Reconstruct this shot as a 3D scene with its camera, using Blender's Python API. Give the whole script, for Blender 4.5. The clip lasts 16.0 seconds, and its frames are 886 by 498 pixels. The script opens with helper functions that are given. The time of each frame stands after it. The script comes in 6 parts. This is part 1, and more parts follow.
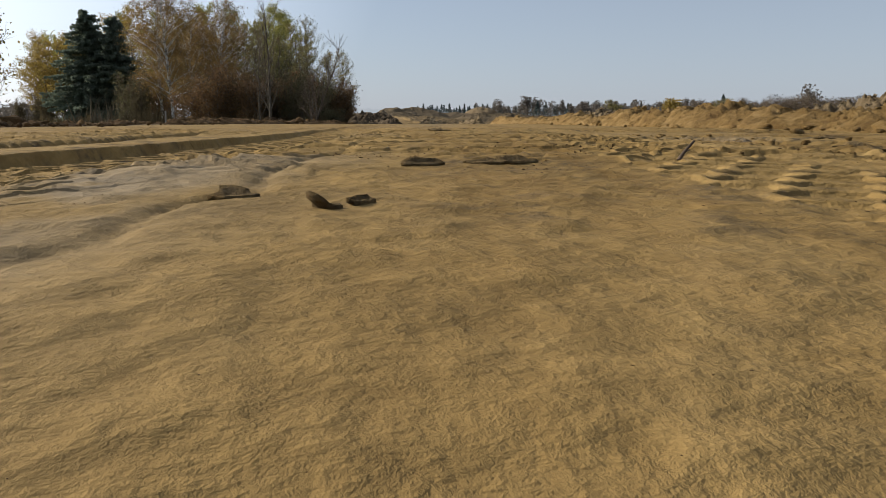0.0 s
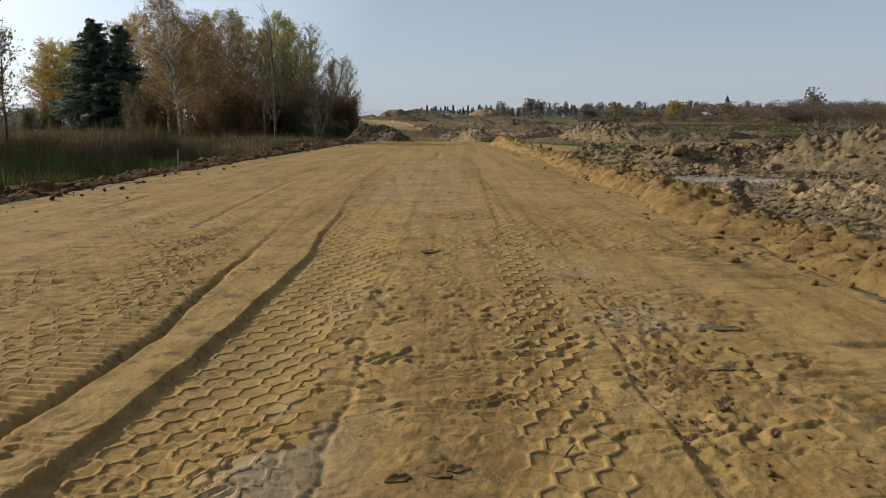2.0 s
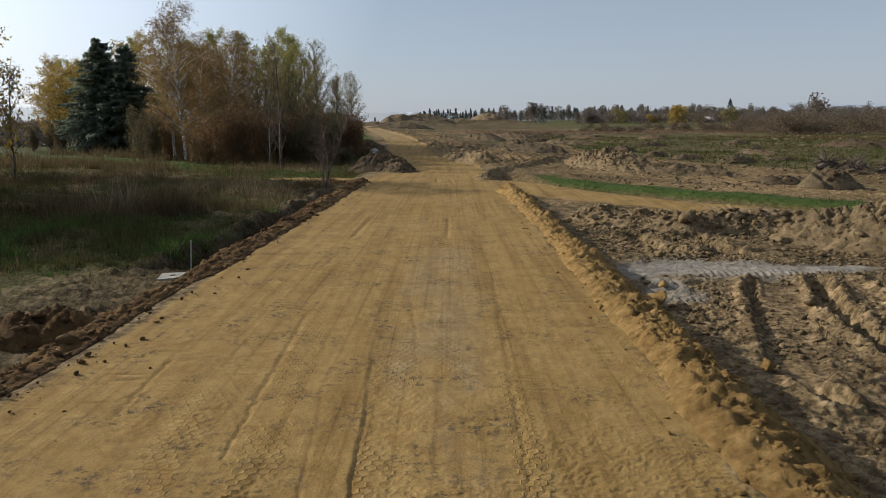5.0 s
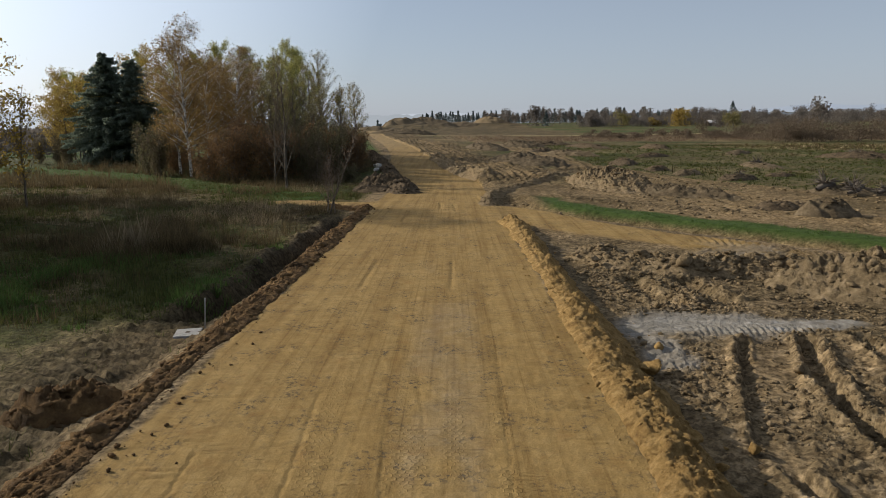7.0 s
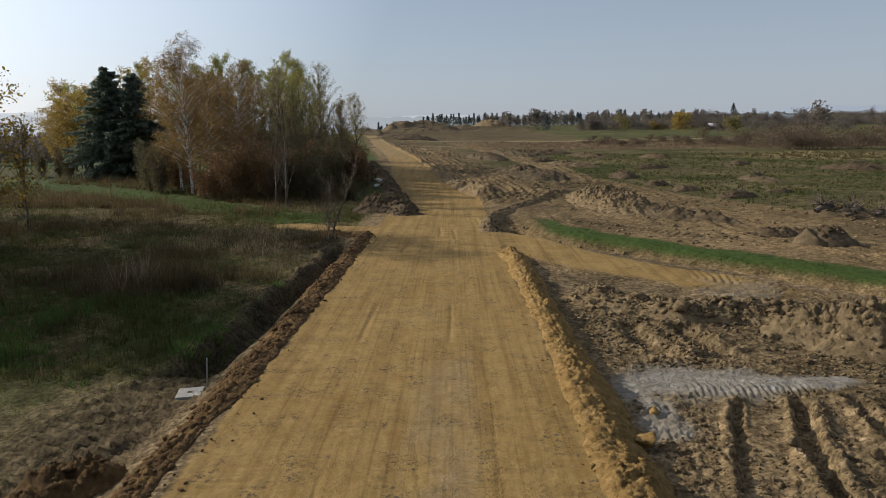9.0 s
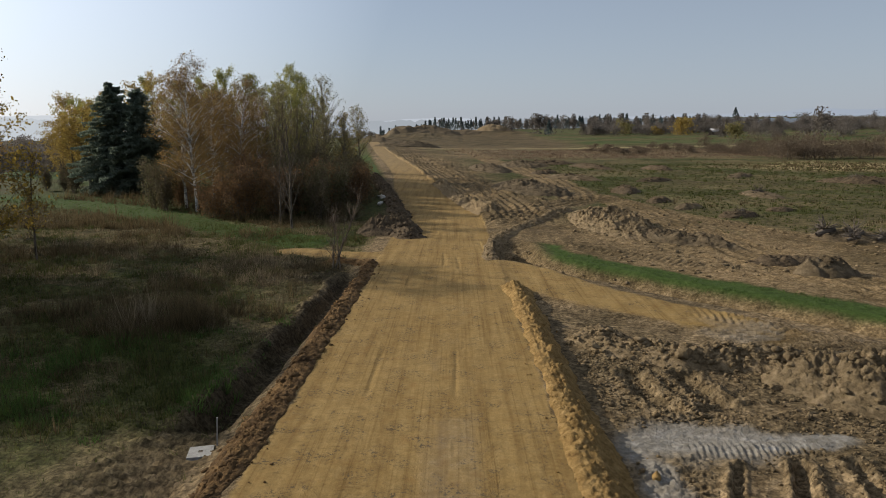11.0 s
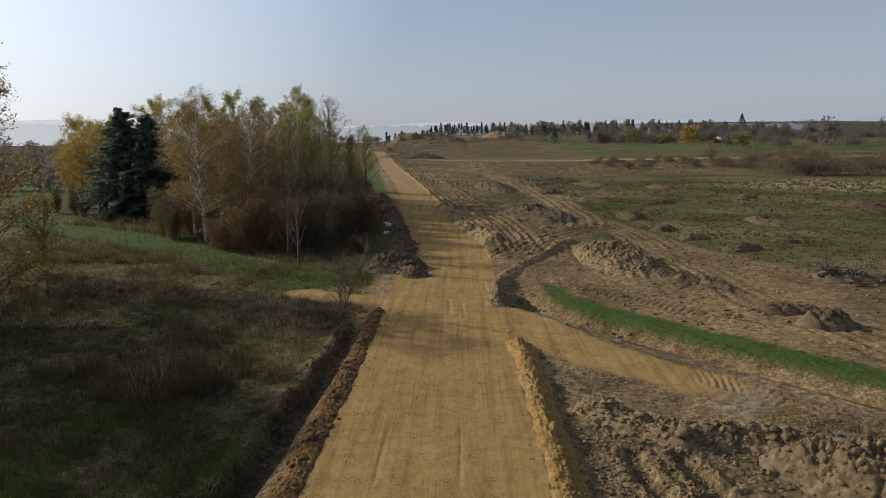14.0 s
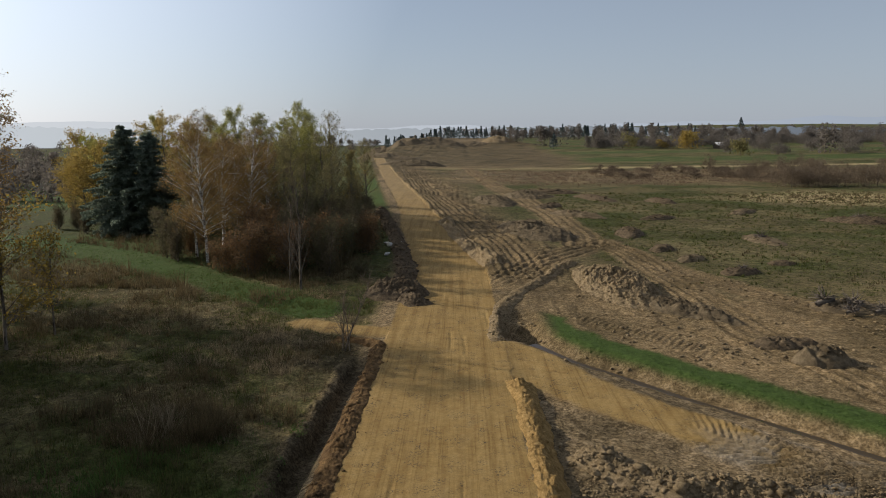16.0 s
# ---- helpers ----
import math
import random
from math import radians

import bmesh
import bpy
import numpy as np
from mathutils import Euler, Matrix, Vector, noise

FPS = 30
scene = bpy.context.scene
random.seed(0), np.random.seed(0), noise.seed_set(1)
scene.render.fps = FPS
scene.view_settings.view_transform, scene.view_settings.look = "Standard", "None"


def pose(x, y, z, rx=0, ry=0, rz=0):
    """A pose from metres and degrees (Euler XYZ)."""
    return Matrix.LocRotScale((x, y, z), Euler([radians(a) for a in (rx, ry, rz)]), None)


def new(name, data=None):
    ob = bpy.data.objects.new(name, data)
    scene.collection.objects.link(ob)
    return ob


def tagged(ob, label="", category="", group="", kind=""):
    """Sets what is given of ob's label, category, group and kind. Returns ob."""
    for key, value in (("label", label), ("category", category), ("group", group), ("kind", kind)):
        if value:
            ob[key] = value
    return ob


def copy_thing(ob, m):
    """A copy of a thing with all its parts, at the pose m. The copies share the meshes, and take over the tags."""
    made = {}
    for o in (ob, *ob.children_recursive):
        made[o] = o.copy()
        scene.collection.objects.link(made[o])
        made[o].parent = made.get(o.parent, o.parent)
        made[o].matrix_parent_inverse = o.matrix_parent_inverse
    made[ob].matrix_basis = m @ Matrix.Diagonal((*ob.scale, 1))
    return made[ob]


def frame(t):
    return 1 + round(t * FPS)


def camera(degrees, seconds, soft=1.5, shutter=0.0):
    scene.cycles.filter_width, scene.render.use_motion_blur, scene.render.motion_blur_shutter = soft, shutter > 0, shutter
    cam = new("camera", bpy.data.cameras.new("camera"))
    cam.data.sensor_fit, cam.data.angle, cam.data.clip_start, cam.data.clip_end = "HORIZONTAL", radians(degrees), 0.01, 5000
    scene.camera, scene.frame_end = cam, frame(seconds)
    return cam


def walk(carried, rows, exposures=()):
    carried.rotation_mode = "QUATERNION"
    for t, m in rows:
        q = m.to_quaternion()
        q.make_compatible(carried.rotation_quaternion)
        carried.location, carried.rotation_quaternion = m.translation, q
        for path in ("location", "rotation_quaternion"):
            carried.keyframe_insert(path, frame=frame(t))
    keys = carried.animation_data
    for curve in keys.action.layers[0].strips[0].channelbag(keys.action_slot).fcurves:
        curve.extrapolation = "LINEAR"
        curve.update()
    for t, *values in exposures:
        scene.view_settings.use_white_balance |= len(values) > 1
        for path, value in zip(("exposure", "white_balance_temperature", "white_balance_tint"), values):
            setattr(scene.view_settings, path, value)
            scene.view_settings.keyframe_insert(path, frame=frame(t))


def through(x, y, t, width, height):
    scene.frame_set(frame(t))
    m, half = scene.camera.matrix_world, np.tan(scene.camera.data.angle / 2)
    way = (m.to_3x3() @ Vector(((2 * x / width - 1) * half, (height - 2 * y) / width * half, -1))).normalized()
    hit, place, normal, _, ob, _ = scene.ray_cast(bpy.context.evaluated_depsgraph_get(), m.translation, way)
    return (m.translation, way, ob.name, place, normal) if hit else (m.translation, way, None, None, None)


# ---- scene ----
cam = camera(65.8, 16.0, soft=0.6)
METRES, EYE, TILT, LEAN, TURN = 12.0, 0.1, -10.6, 0.0, 0.0
ROWS = [
    (0.0, 0.0, 0.0, 0.0, 0.0, 0.0, -0.0),
    (0.5, -0.0017, -0.0146, 0.0087, 0.08, 0.04, -0.14),
    (1.0, -0.0027, -0.0344, 0.0215, 0.22, 0.03, -0.14),
    (1.5, 0.0007, -0.0484, 0.0397, 0.28, 0.04, -0.12),
    (2.0, 0.0075, -0.0554, 0.0598, 0.29, 0.06, -0.11),
    (2.5, 0.0131, -0.0573, 0.0819, 0.3, 0.05, -0.11),
    (3.0, 0.0144, -0.054, 0.1073, 0.34, 0.06, -0.07),
    (3.5, 0.0126, -0.0508, 0.1364, 0.35, 0.1, -0.06),
    (4.0, 0.0066, -0.0509, 0.1661, 0.41, 0.13, -0.04),
    (4.5, -0.0014, -0.054, 0.1962, 0.45, 0.16, -0.04),
    (5.0, -0.0093, -0.0618, 0.2267, 0.52, 0.2, -0.02),
    (7.5, -0.0123, -0.1205, 0.3634, 0.76, 0.32, 0.05),
    (8.0, -0.009, -0.1252, 0.3925, 0.77, 0.33, 0.07),
    (8.5, -0.007, -0.1278, 0.4222, 0.78, 0.37, 0.1),
    (9.0, -0.0068, -0.1315, 0.4525, 0.82, 0.42, 0.12),
    (11.5, -0.0158, -0.1662, 0.6045, 1.12, 0.69, 0.04),
    (12.0, -0.016, -0.1741, 0.6386, 1.42, 0.73, -0.03),
    (12.5, -0.0142, -0.1811, 0.6708, 1.42, 0.8, -0.04),
    (13.0, -0.0127, -0.1919, 0.7077, 1.41, 0.84, -0.02),
    (13.5, -0.013, -0.2009, 0.7453, 1.43, 0.89, -0.04),
    (14.0, -0.013, -0.2086, 0.7822, 1.44, 0.95, -0.05),
    (14.5, -0.0142, -0.217, 0.8199, 1.41, 0.98, -0.05),
    (15.0, -0.0145, -0.2274, 0.8579, 1.4, 1.02, -0.06),
    (15.5, -0.0176, -0.2399, 0.8979, 1.39, 1.07, -0.07),
    (16.0, -0.0225, -0.2525, 0.9389, 1.38, 1.11, -0.09),
]
walk(cam, [(t, pose(0, 0, EYE, TILT, LEAN, TURN) @ pose(METRES * x, METRES * y, METRES * z, 90 + pitch, roll, yaw)) for t, x, y, z, yaw, pitch, roll in ROWS],
     exposures=[(0.0, 0.16), (3.0, 0.12), (5.0, 0.08), (9.0, 0.01), (12.0, -0.02), (16.0, -0.04)])

# ---- world, sun, exposure ----
SUN_AZ, SUN_EL = 66.0, 25.0      # degrees to the left of the road's direction, and above the horizon
world = bpy.data.worlds.new("sky")
scene.world = world
world.use_nodes = True
wn = world.node_tree.nodes
sky = wn.new("ShaderNodeTexSky")
sky.sky_type = 'NISHITA'
sky.sun_disc = False
sky.sun_elevation = radians(SUN_EL)
sky.sun_rotation = radians(-SUN_AZ)
sky.air_density, sky.dust_density, sky.ozone_density, sky.altitude = 1.0, 1.1, 4.0, 200
wn["Background"].inputs["Strength"].default_value = 0.055
# autumn haze: thickest low down, thinning upwards
wl_ = world.node_tree.links
wtc, wsep, wramp, wmix = wn.new("ShaderNodeTexCoord"), wn.new("ShaderNodeSeparateXYZ"), wn.new("ShaderNodeMapRange"), wn.new("ShaderNodeMix")
wl_.new(wtc.outputs["Generated"], wsep.inputs[0])
wl_.new(wsep.outputs["Z"], wramp.inputs["Value"])
wramp.interpolation_type = 'SMOOTHSTEP'
wramp.inputs["From Min"].default_value, wramp.inputs["From Max"].default_value = -0.02, 0.21
wramp.inputs["To Min"].default_value, wramp.inputs["To Max"].default_value = 0.52, 0.06
wmix.data_type = 'RGBA'
wmix.inputs[7].default_value = (3.7, 4.6, 6.5, 1)
wl_.new(wramp.outputs[0], wmix.inputs[0])
wl_.new(sky.outputs[0], wmix.inputs[6])
# bright aureole of the low sun in the haze
wdot, wpow, wglow = wn.new("ShaderNodeVectorMath"), wn.new("ShaderNodeMath"), wn.new("ShaderNodeMix")
wdot.operation, wpow.operation = 'DOT_PRODUCT', 'POWER'
wl_.new(wtc.outputs["Generated"], wdot.inputs[0])
wdot.inputs[1].default_value = (-math.sin(radians(SUN_AZ)) * math.cos(radians(SUN_EL)), math.cos(radians(SUN_AZ)) * math.cos(radians(SUN_EL)), math.sin(radians(SUN_EL)))
wpos = wn.new("ShaderNodeMath")
wpos.operation = 'MAXIMUM'
wl_.new(wdot.outputs["Value"], wpos.inputs[0])
wl_.new(wpos.outputs[0], wpow.inputs[0])
wpow.inputs[1].default_value = 2.0
wglow.data_type, wglow.blend_type = 'RGBA', 'ADD'
wglow.inputs[7].default_value = (15.5, 16.0, 17.0, 1)
wl_.new(wpow.outputs[0], wglow.inputs[0])
wl_.new(wmix.outputs[2], wglow.inputs[6])
wl_.new(wglow.outputs[2], wn["Background"].inputs["Color"])
lamp = bpy.data.lights.new("sun", 'SUN')
lamp.energy, lamp.angle, lamp.color = 5.0, radians(0.6), (1.0, 0.905, 0.765)
sun = new("sun", lamp)
to_sun = Vector((-math.sin(radians(SUN_AZ)) * math.cos(radians(SUN_EL)), math.cos(radians(SUN_AZ)) * math.cos(radians(SUN_EL)), math.sin(radians(SUN_EL))))
sun.matrix_world = Matrix.Translation((-60, 40, 60)) @ to_sun.to_track_quat("Z", "Y").to_matrix().to_4x4()

# ---- number noise ----
rng = np.random.RandomState(7)


def grid_hash(ix, iy, seed):
    n = ix.astype(np.int32).view(np.uint32) * np.uint32(374761393) + iy.astype(np.int32).view(np.uint32) * np.uint32(668265263) + np.uint32((seed * 144269504) & 0xFFFFFFFF)
    n = (n ^ (n >> np.uint32(13))) * np.uint32(1274126177)
    n = (n ^ (n >> np.uint32(16))) * np.uint32(2246822519)
    return ((n ^ (n >> np.uint32(15))) & np.uint32(0xFFFFFF)) * np.float32(1 / 0xFFFFFF)


def vnoise(x, y, seed=0):
    ix, iy = np.floor(x), np.floor(y)
    fx, fy = x - ix, y - iy
    fx, fy = fx * fx * (3 - 2 * fx), fy * fy * (3 - 2 * fy)
    a, b = grid_hash(ix, iy, seed), grid_hash(ix + 1, iy, seed)
    c, d = grid_hash(ix, iy + 1, seed), grid_hash(ix + 1, iy + 1, seed)
    return (a + (b - a) * fx) * (1 - fy) + (c + (d - c) * fx) * fy


def fbm(x, y, octaves=4, seed=0):
    out, amp, total = 0.0, 1.0, 0.0
    for k in range(octaves):
        out = out + amp * vnoise(x * 2 ** k + 17.3 * k, y * 2 ** k - 9.1 * k, seed + k)
        total += amp
        amp *= 0.5
    return out / total


def billow(x, y, octaves=4, seed=0):
    """Rounded lumps with sharp creases between them, 0 to 1."""
    out, amp, total = 0.0, 1.0, 0.0
    for k in range(octaves):
        out = out + amp * np.abs(2 * vnoise(x * 2 ** k + 5.7 * k, y * 2 ** k + 3.3 * k, seed + k) - 1)
        total += amp
        amp *= 0.55
    return out / total


def ss(a, b, v):
    k = np.clip((v - a) / (b - a), 0, 1)
    return k * k * (3 - 2 * k)


def along(x, y, pts):
    """Distance to a polyline, and the length run along it."""
    best, run, s0 = np.full(np.shape(x), 1e9), np.zeros(np.shape(x)), 0.0
    for (ax, ay), (bx, by) in zip(pts[:-1], pts[1:]):
        dx, dy = bx - ax, by - ay
        ln = math.hypot(dx, dy)
        k = np.clip(((x - ax) * dx + (y - ay) * dy) / ln ** 2, 0, 1)
        d = np.hypot(x - ax - k * dx, y - ay - k * dy)
        run = np.where(d < best, s0 + k * ln, run)
        best = np.minimum(d, best)
        s0 += ln
    return best, run


# ---- the plan ----
PROFILE_Y = [-50, 0, 15, 30, 38, 48, 60, 72, 80, 91, 105, 120, 160, 210, 290, 320, 420, 4000]
PROFILE_Z = [.03, .03, .03, -.08, -.2, -.45, -.8, -1.15, -1.0, -.5, -.1, .5, .85, 1.1, 1.9, 2.2, 1.6, 1.5]
CENTRE_Y = [-50, 60, 72, 82, 91, 105, 120, 160, 210, 290, 330]
CENTRE_X = [-1.0, -1.2, -1.9, -3.2, -5.0, -6.9, -9.4, -15.7, -22.9, -34.4, -40]
HALF_Y = [-50, 60, 80, 91, 105, 120, 160, 400]
HALF_W = [3.4, 3.5, 3.7, 3.3, 2.5, 2.4, 2.0, 2.0]
SPUR = [(0.5, 37.0), (3.0, 34.2), (5.2, 30.6), (7.4, 28.1), (9.7, 26.0), (11.6, 23.9), (15.0, 20.5), (24, 14.5), (40, 6)]
LEFT_SPUR = [(-2.5, 39.5), (-5.0, 40.0), (-7.5, 40.8), (-10.5, 42.5)]
DITCH = [(3.6, 42.5), (4.2, 40.1), (6.2, 36.6), (8.7, 33.8), (10.7, 31.3), (12.7, 29.2), (14.4, 27.4), (16.8, 24.7), (24.5, 18.4), (45, 4.4)]
LANE = [(-56, 80), (-50, 76), (-40, 70.3), (-33, 65.8), (-26.5, 60.3), (-20, 54.4), (-13, 48.2), (-10.5, 46.5)]
TRACKS = [[(2.5, 55), (7.0, 63), (13.6, 72.7), (16.2, 76.5)],
          [(14.0, 78), (17.5, 70), (18.0, 55), (17.7, 40), (19.1, 35), (21, 27), (27, 15)],
          [(16, 75), (19, 62), (24.5, 45), (28, 38), (40, 24)],
          [(13.5, 74), (14.5, 82), (13.3, 104), (7.8, 146), (1.0, 240), (-18, 400), (-30, 480)],
          [(5.2, 58), (4.2, 74), (1.6, 88), (-5.9, 127), (-18.9, 230), (-32, 330)]]


def road_edges(y):
    c, w = np.interp(y, CENTRE_Y, CENTRE_X), np.interp(y, HALF_Y, HALF_W)
    return c - w + 0.12 * (vnoise(y * 0.35, y * 0, 3) - 0.5) - 0.25 * ss(12, 4, y), c + w + 0.1 * (vnoise(y * 0.4, y * 0, 4) - 0.5)


def tyre_cells(u, v, cell):
    """How near a point lies to the seams of a hexagonal block pattern: 1 on the seam, 0 inside a block."""
    p, q, tall = u / cell, v / cell, 3 ** .5
    ax, ay = np.mod(p, 1) - .5, np.mod(q, tall) - tall / 2
    bx, by = np.mod(p - .5, 1) - .5, np.mod(q - tall / 2, tall) - tall / 2
    first = ax * ax + ay * ay < bx * bx + by * by
    gx, gy = np.abs(np.where(first, ax, bx)), np.abs(np.where(first, ay, by))
    return ss(.13, .03, .5 - np.maximum(gx, .5 * gx + .866 * gy))


def road_relief(x, y):
    """Ruts, tyre prints, crumbs and flakes on the rolled sand, in metres."""
    z = 0.012 * (fbm(x * 0.8, y * 0.5, 3, 21) - 0.5) + 0.004 * (fbm(x * 8, y * 8, 4, 22) - 0.5) * ss(.2, 1.2, y)
    near = ss(14, 6, y)
    wob = 0.03 * (vnoise(y * 1.3, y * 0, 9) - 0.5) + 0.035 * (fbm(x * 7, y * 7, 4, 10) - 0.5)
    # the deep left print, with a steep wall on the sunny side
    xr = np.interp(y, [0, 1, 2.5, 4, 5, 6.2, 7.8, 9.3, 14.7, 20], [-1.0, -.98, -.88, -.85, -.93, -.98, -1.08, -1.15, -1.5, -1.6]) + wob
    depth = np.interp(y, [0, 3, 5, 8, 12, 18], [.036, .031, .02, .010, .004, 0])
    z -= depth * ss(xr - 0.008, xr + 0.008, x) * ss(xr + 0.62, xr + 0.25, x)
    m = (x > xr + .04) & (x < xr + .66) & (y < 12) & (y > 0)
    if m.any():
        seam = tyre_cells(x[m], y[m], 0.105)
        z[m] += seam * 0.007 * ss(12, 5, y[m]) * (0.55 + 0.45 * vnoise(x[m] * 5, y[m] * 3, 31)) * ss(.66, .5, x[m] - xr[m])
    # the second groove, ribbed across
    x2 = np.interp(y, [0, 1.3, 2.3, 3.3, 4.4, 7], [-1.26, -1.22, -1.16, -1.22, -1.27, -1.5]) + wob
    g = np.interp(y, [0, 2.6, 4, 5.5, 8], [.032, .028, .016, .007, 0])
    z -= g * np.exp(-((x - x2) / 0.021) ** 2)
    ribs = ss(.14, .10, np.abs(x - x2 + 0.14)) * ss(0.35, 0.6, np.abs(np.mod(y / 0.055 + 2 * x, 1) - 0.5) * 2)
    z += 0.012 * ribs * ss(4.5, 2.5, y)
    # right print of block tyres
    x3 = np.interp(y, [0, .9, 1.6, 2.4, 3.1, 5.2, 8, 12, 20], [.44, .44, .45, .48, .52, .60, .56, .62, .8])
    m = (np.abs(x - x3) < .16) & (y < 12) & (y > 0.3)
    if m.any():
        u = x[m] - x3[m]
        patchy = np.where(y[m] < 3.6, 1.0, ss(.42, .6, vnoise(y[m] * 0.9, y[m] * 0, 12)))
        z[m] += (0.006 * tyre_cells(x[m], y[m], 0.105) - 0.003) * ss(.16, .12, np.abs(u)) * ss(12, 6, y[m]) * patchy
    # prints on the far left lane
    for px, slope, w, s0, s1 in ((-2.0, .22, .16, 2.2, 6.0), (-1.55, .12, .13, 1.2, 5.0), (-2.6, .05, .2, 5.0, 11), (-0.15, -.02, .2, 7.5, 13)):
        xc = px + slope * (y - 3.2) * 0.6
        m = (np.abs(x - xc) < w) & (y > s0) & (y < s1)
        if m.any():
            u = x[m] - xc[m]
            z[m] += (0.010 * tyre_cells(x[m], y[m], 0.105) - .005) * ss(w, w * .7, np.abs(u)) * ss(s0, s0 + .6, y[m]) * ss(s1, s1 - 1, y[m]) * (.3 + .7 * vnoise(x[m] * 4, y[m] * 2, 33))
    # cross scratches left by a track machine
    lane = ss(-4.6, -4.1, x) * ss(-1.6, -2.3, x) + ss(1.2, 1.6, x) * ss(2.4, 2.1, x) + 0.8 * ss(.0, .12, x) * ss(.5, .4, x) * ss(5, 6, y)
    comb = ss(.74, .95, vnoise(x * 1.6, y / 0.075, 41)) * ss(.3, .6, vnoise(x * .9, y * .45, 42))
    z -= 0.02 * comb * np.clip(lane, 0, 1) * ss(26, 9, y)
    # long thin cracks
    for a, b, d in (((-3.45, 5.9), (-3.56, 7.8), .02), ((-2.1, 5.3), (-2.3, 9.9), .016), ((.54, 4.8), (.70, 12), .012), ((-.22, .3), (-.25, 3.6), .007), ((-.52, 8.2), (-.75, 11), .01)):
        dist, run = along(x + 0.09 * (fbm(x * 6, y * 9, 3, 51) - .5), y, [a, b])
        z -= d * np.exp(-(dist / (0.012 + 0.002 * y)) ** 2)
    for pts in ([(-.9, 31), (-.75, 37), (-.9, 43), (-1.5, 50), (-1.9, 58)], [(-.1, 30), (.1, 36), (-.3, 43), (-1.2, 50)], [(-1.6, 38), (-2.4, 41.5), (-4.5, 43)], [(.9, 36), (1.6, 42), (1.2, 52), (.6, 60)], [(-.2, 12), (-.1, 22), (.1, 30)], [(-2.7, 12), (-2.5, 24), (-2.4, 34)]):
        dist, run = along(x + .1 * (fbm(x * 2, y * .6, 2, 52) - .5), y, pts)
        z -= np.interp(y, [10, 34], [.012, .045]) * np.exp(-(dist / np.interp(y, [10, 34], [.035, .08])) ** 2) * ss(.35, .6, vnoise(run * .5, run * 0, 53))
    # crumbled strip beside the right print
    edge = .72 + .1 * (vnoise(y * 3, x * 3, 61) - .5) + .03 * np.maximum(y - 1.2, 0)
    cr = ss(edge - .01, edge + .02, x) * ss(1.2, .95, x + .3 * (vnoise(x * 5, y * 5, 64) - .5)) * ss(3.2, 1.6, y) * ss(-.6, .3, y)
    z += cr * (-.022 + .026 * billow(x * 17, y * 17, 4, 62))
    sc = np.exp(-(along(x, y, [(.78, 3.9), (.95, 3.0), (1.05, 2.1)])[0] / .14) ** 2)
    z += sc * (.018 * billow(x * 22, y * 26, 3, 63) - .012)
    # curled plates of dried crust with broken edges
    plate = np.mod(fbm(x * 2.6 + 3, y * 4.2, 4, 76) * 9, 1)
    z += .016 * (ss(0, .06, plate) - plate) * ss(.42, .6, fbm(x * 1.1, y * 1.1, 3, 78)) * ss(9, 4, y) * ss(.1, .5, y)
    # small crumbs over the crust
    z += .0022 * ss(.62, .72, vnoise(x * 26, y * 26, 72)) * ss(.45, .7, fbm(x * 1.3, y * 1.3, 2, 73)) * ss(8, 3, y)
    z += .0035 * (fbm(x * 45, y * 45, 2, 74) - .5) * ss(2.5, 1.0, y)
    return z


def tread_mask(x, y):
    """Where tyres have printed their blocks on the sand."""
    out = np.zeros_like(x)
    for pts, w in (([(-.62, 0), (-.62, 2), (-.6, 4), (-.75, 8), (-.9, 14), (-1.0, 24)], .30), ([(.44, 0), (.44, 1.5), (.52, 3), (.60, 5), (.56, 8), (.62, 12), (.9, 22)], .15),
                   ([(-1.5, 1), (-1.75, 5), (-2.0, 9), (-2.1, 16)], .22), ([(-2.2, 2.5), (-2.9, 7), (-3.1, 12)], .22), ([(-.1, 7), (-.15, 13), (-.1, 24)], .16), ([(2.35, 5), (2.2, 9.5)], .12), ([(1.05, 8), (1.1, 12)], .1)):
        d = along(x, y, pts)[0]
        out = np.maximum(out, ss(w, w * .75, d))
    return out * np.maximum(ss(.40, .55, fbm(x * 2.0, y * .9, 3, 77)), .8 * ss(5, 3.5, y)) * ss(17, 8, y)


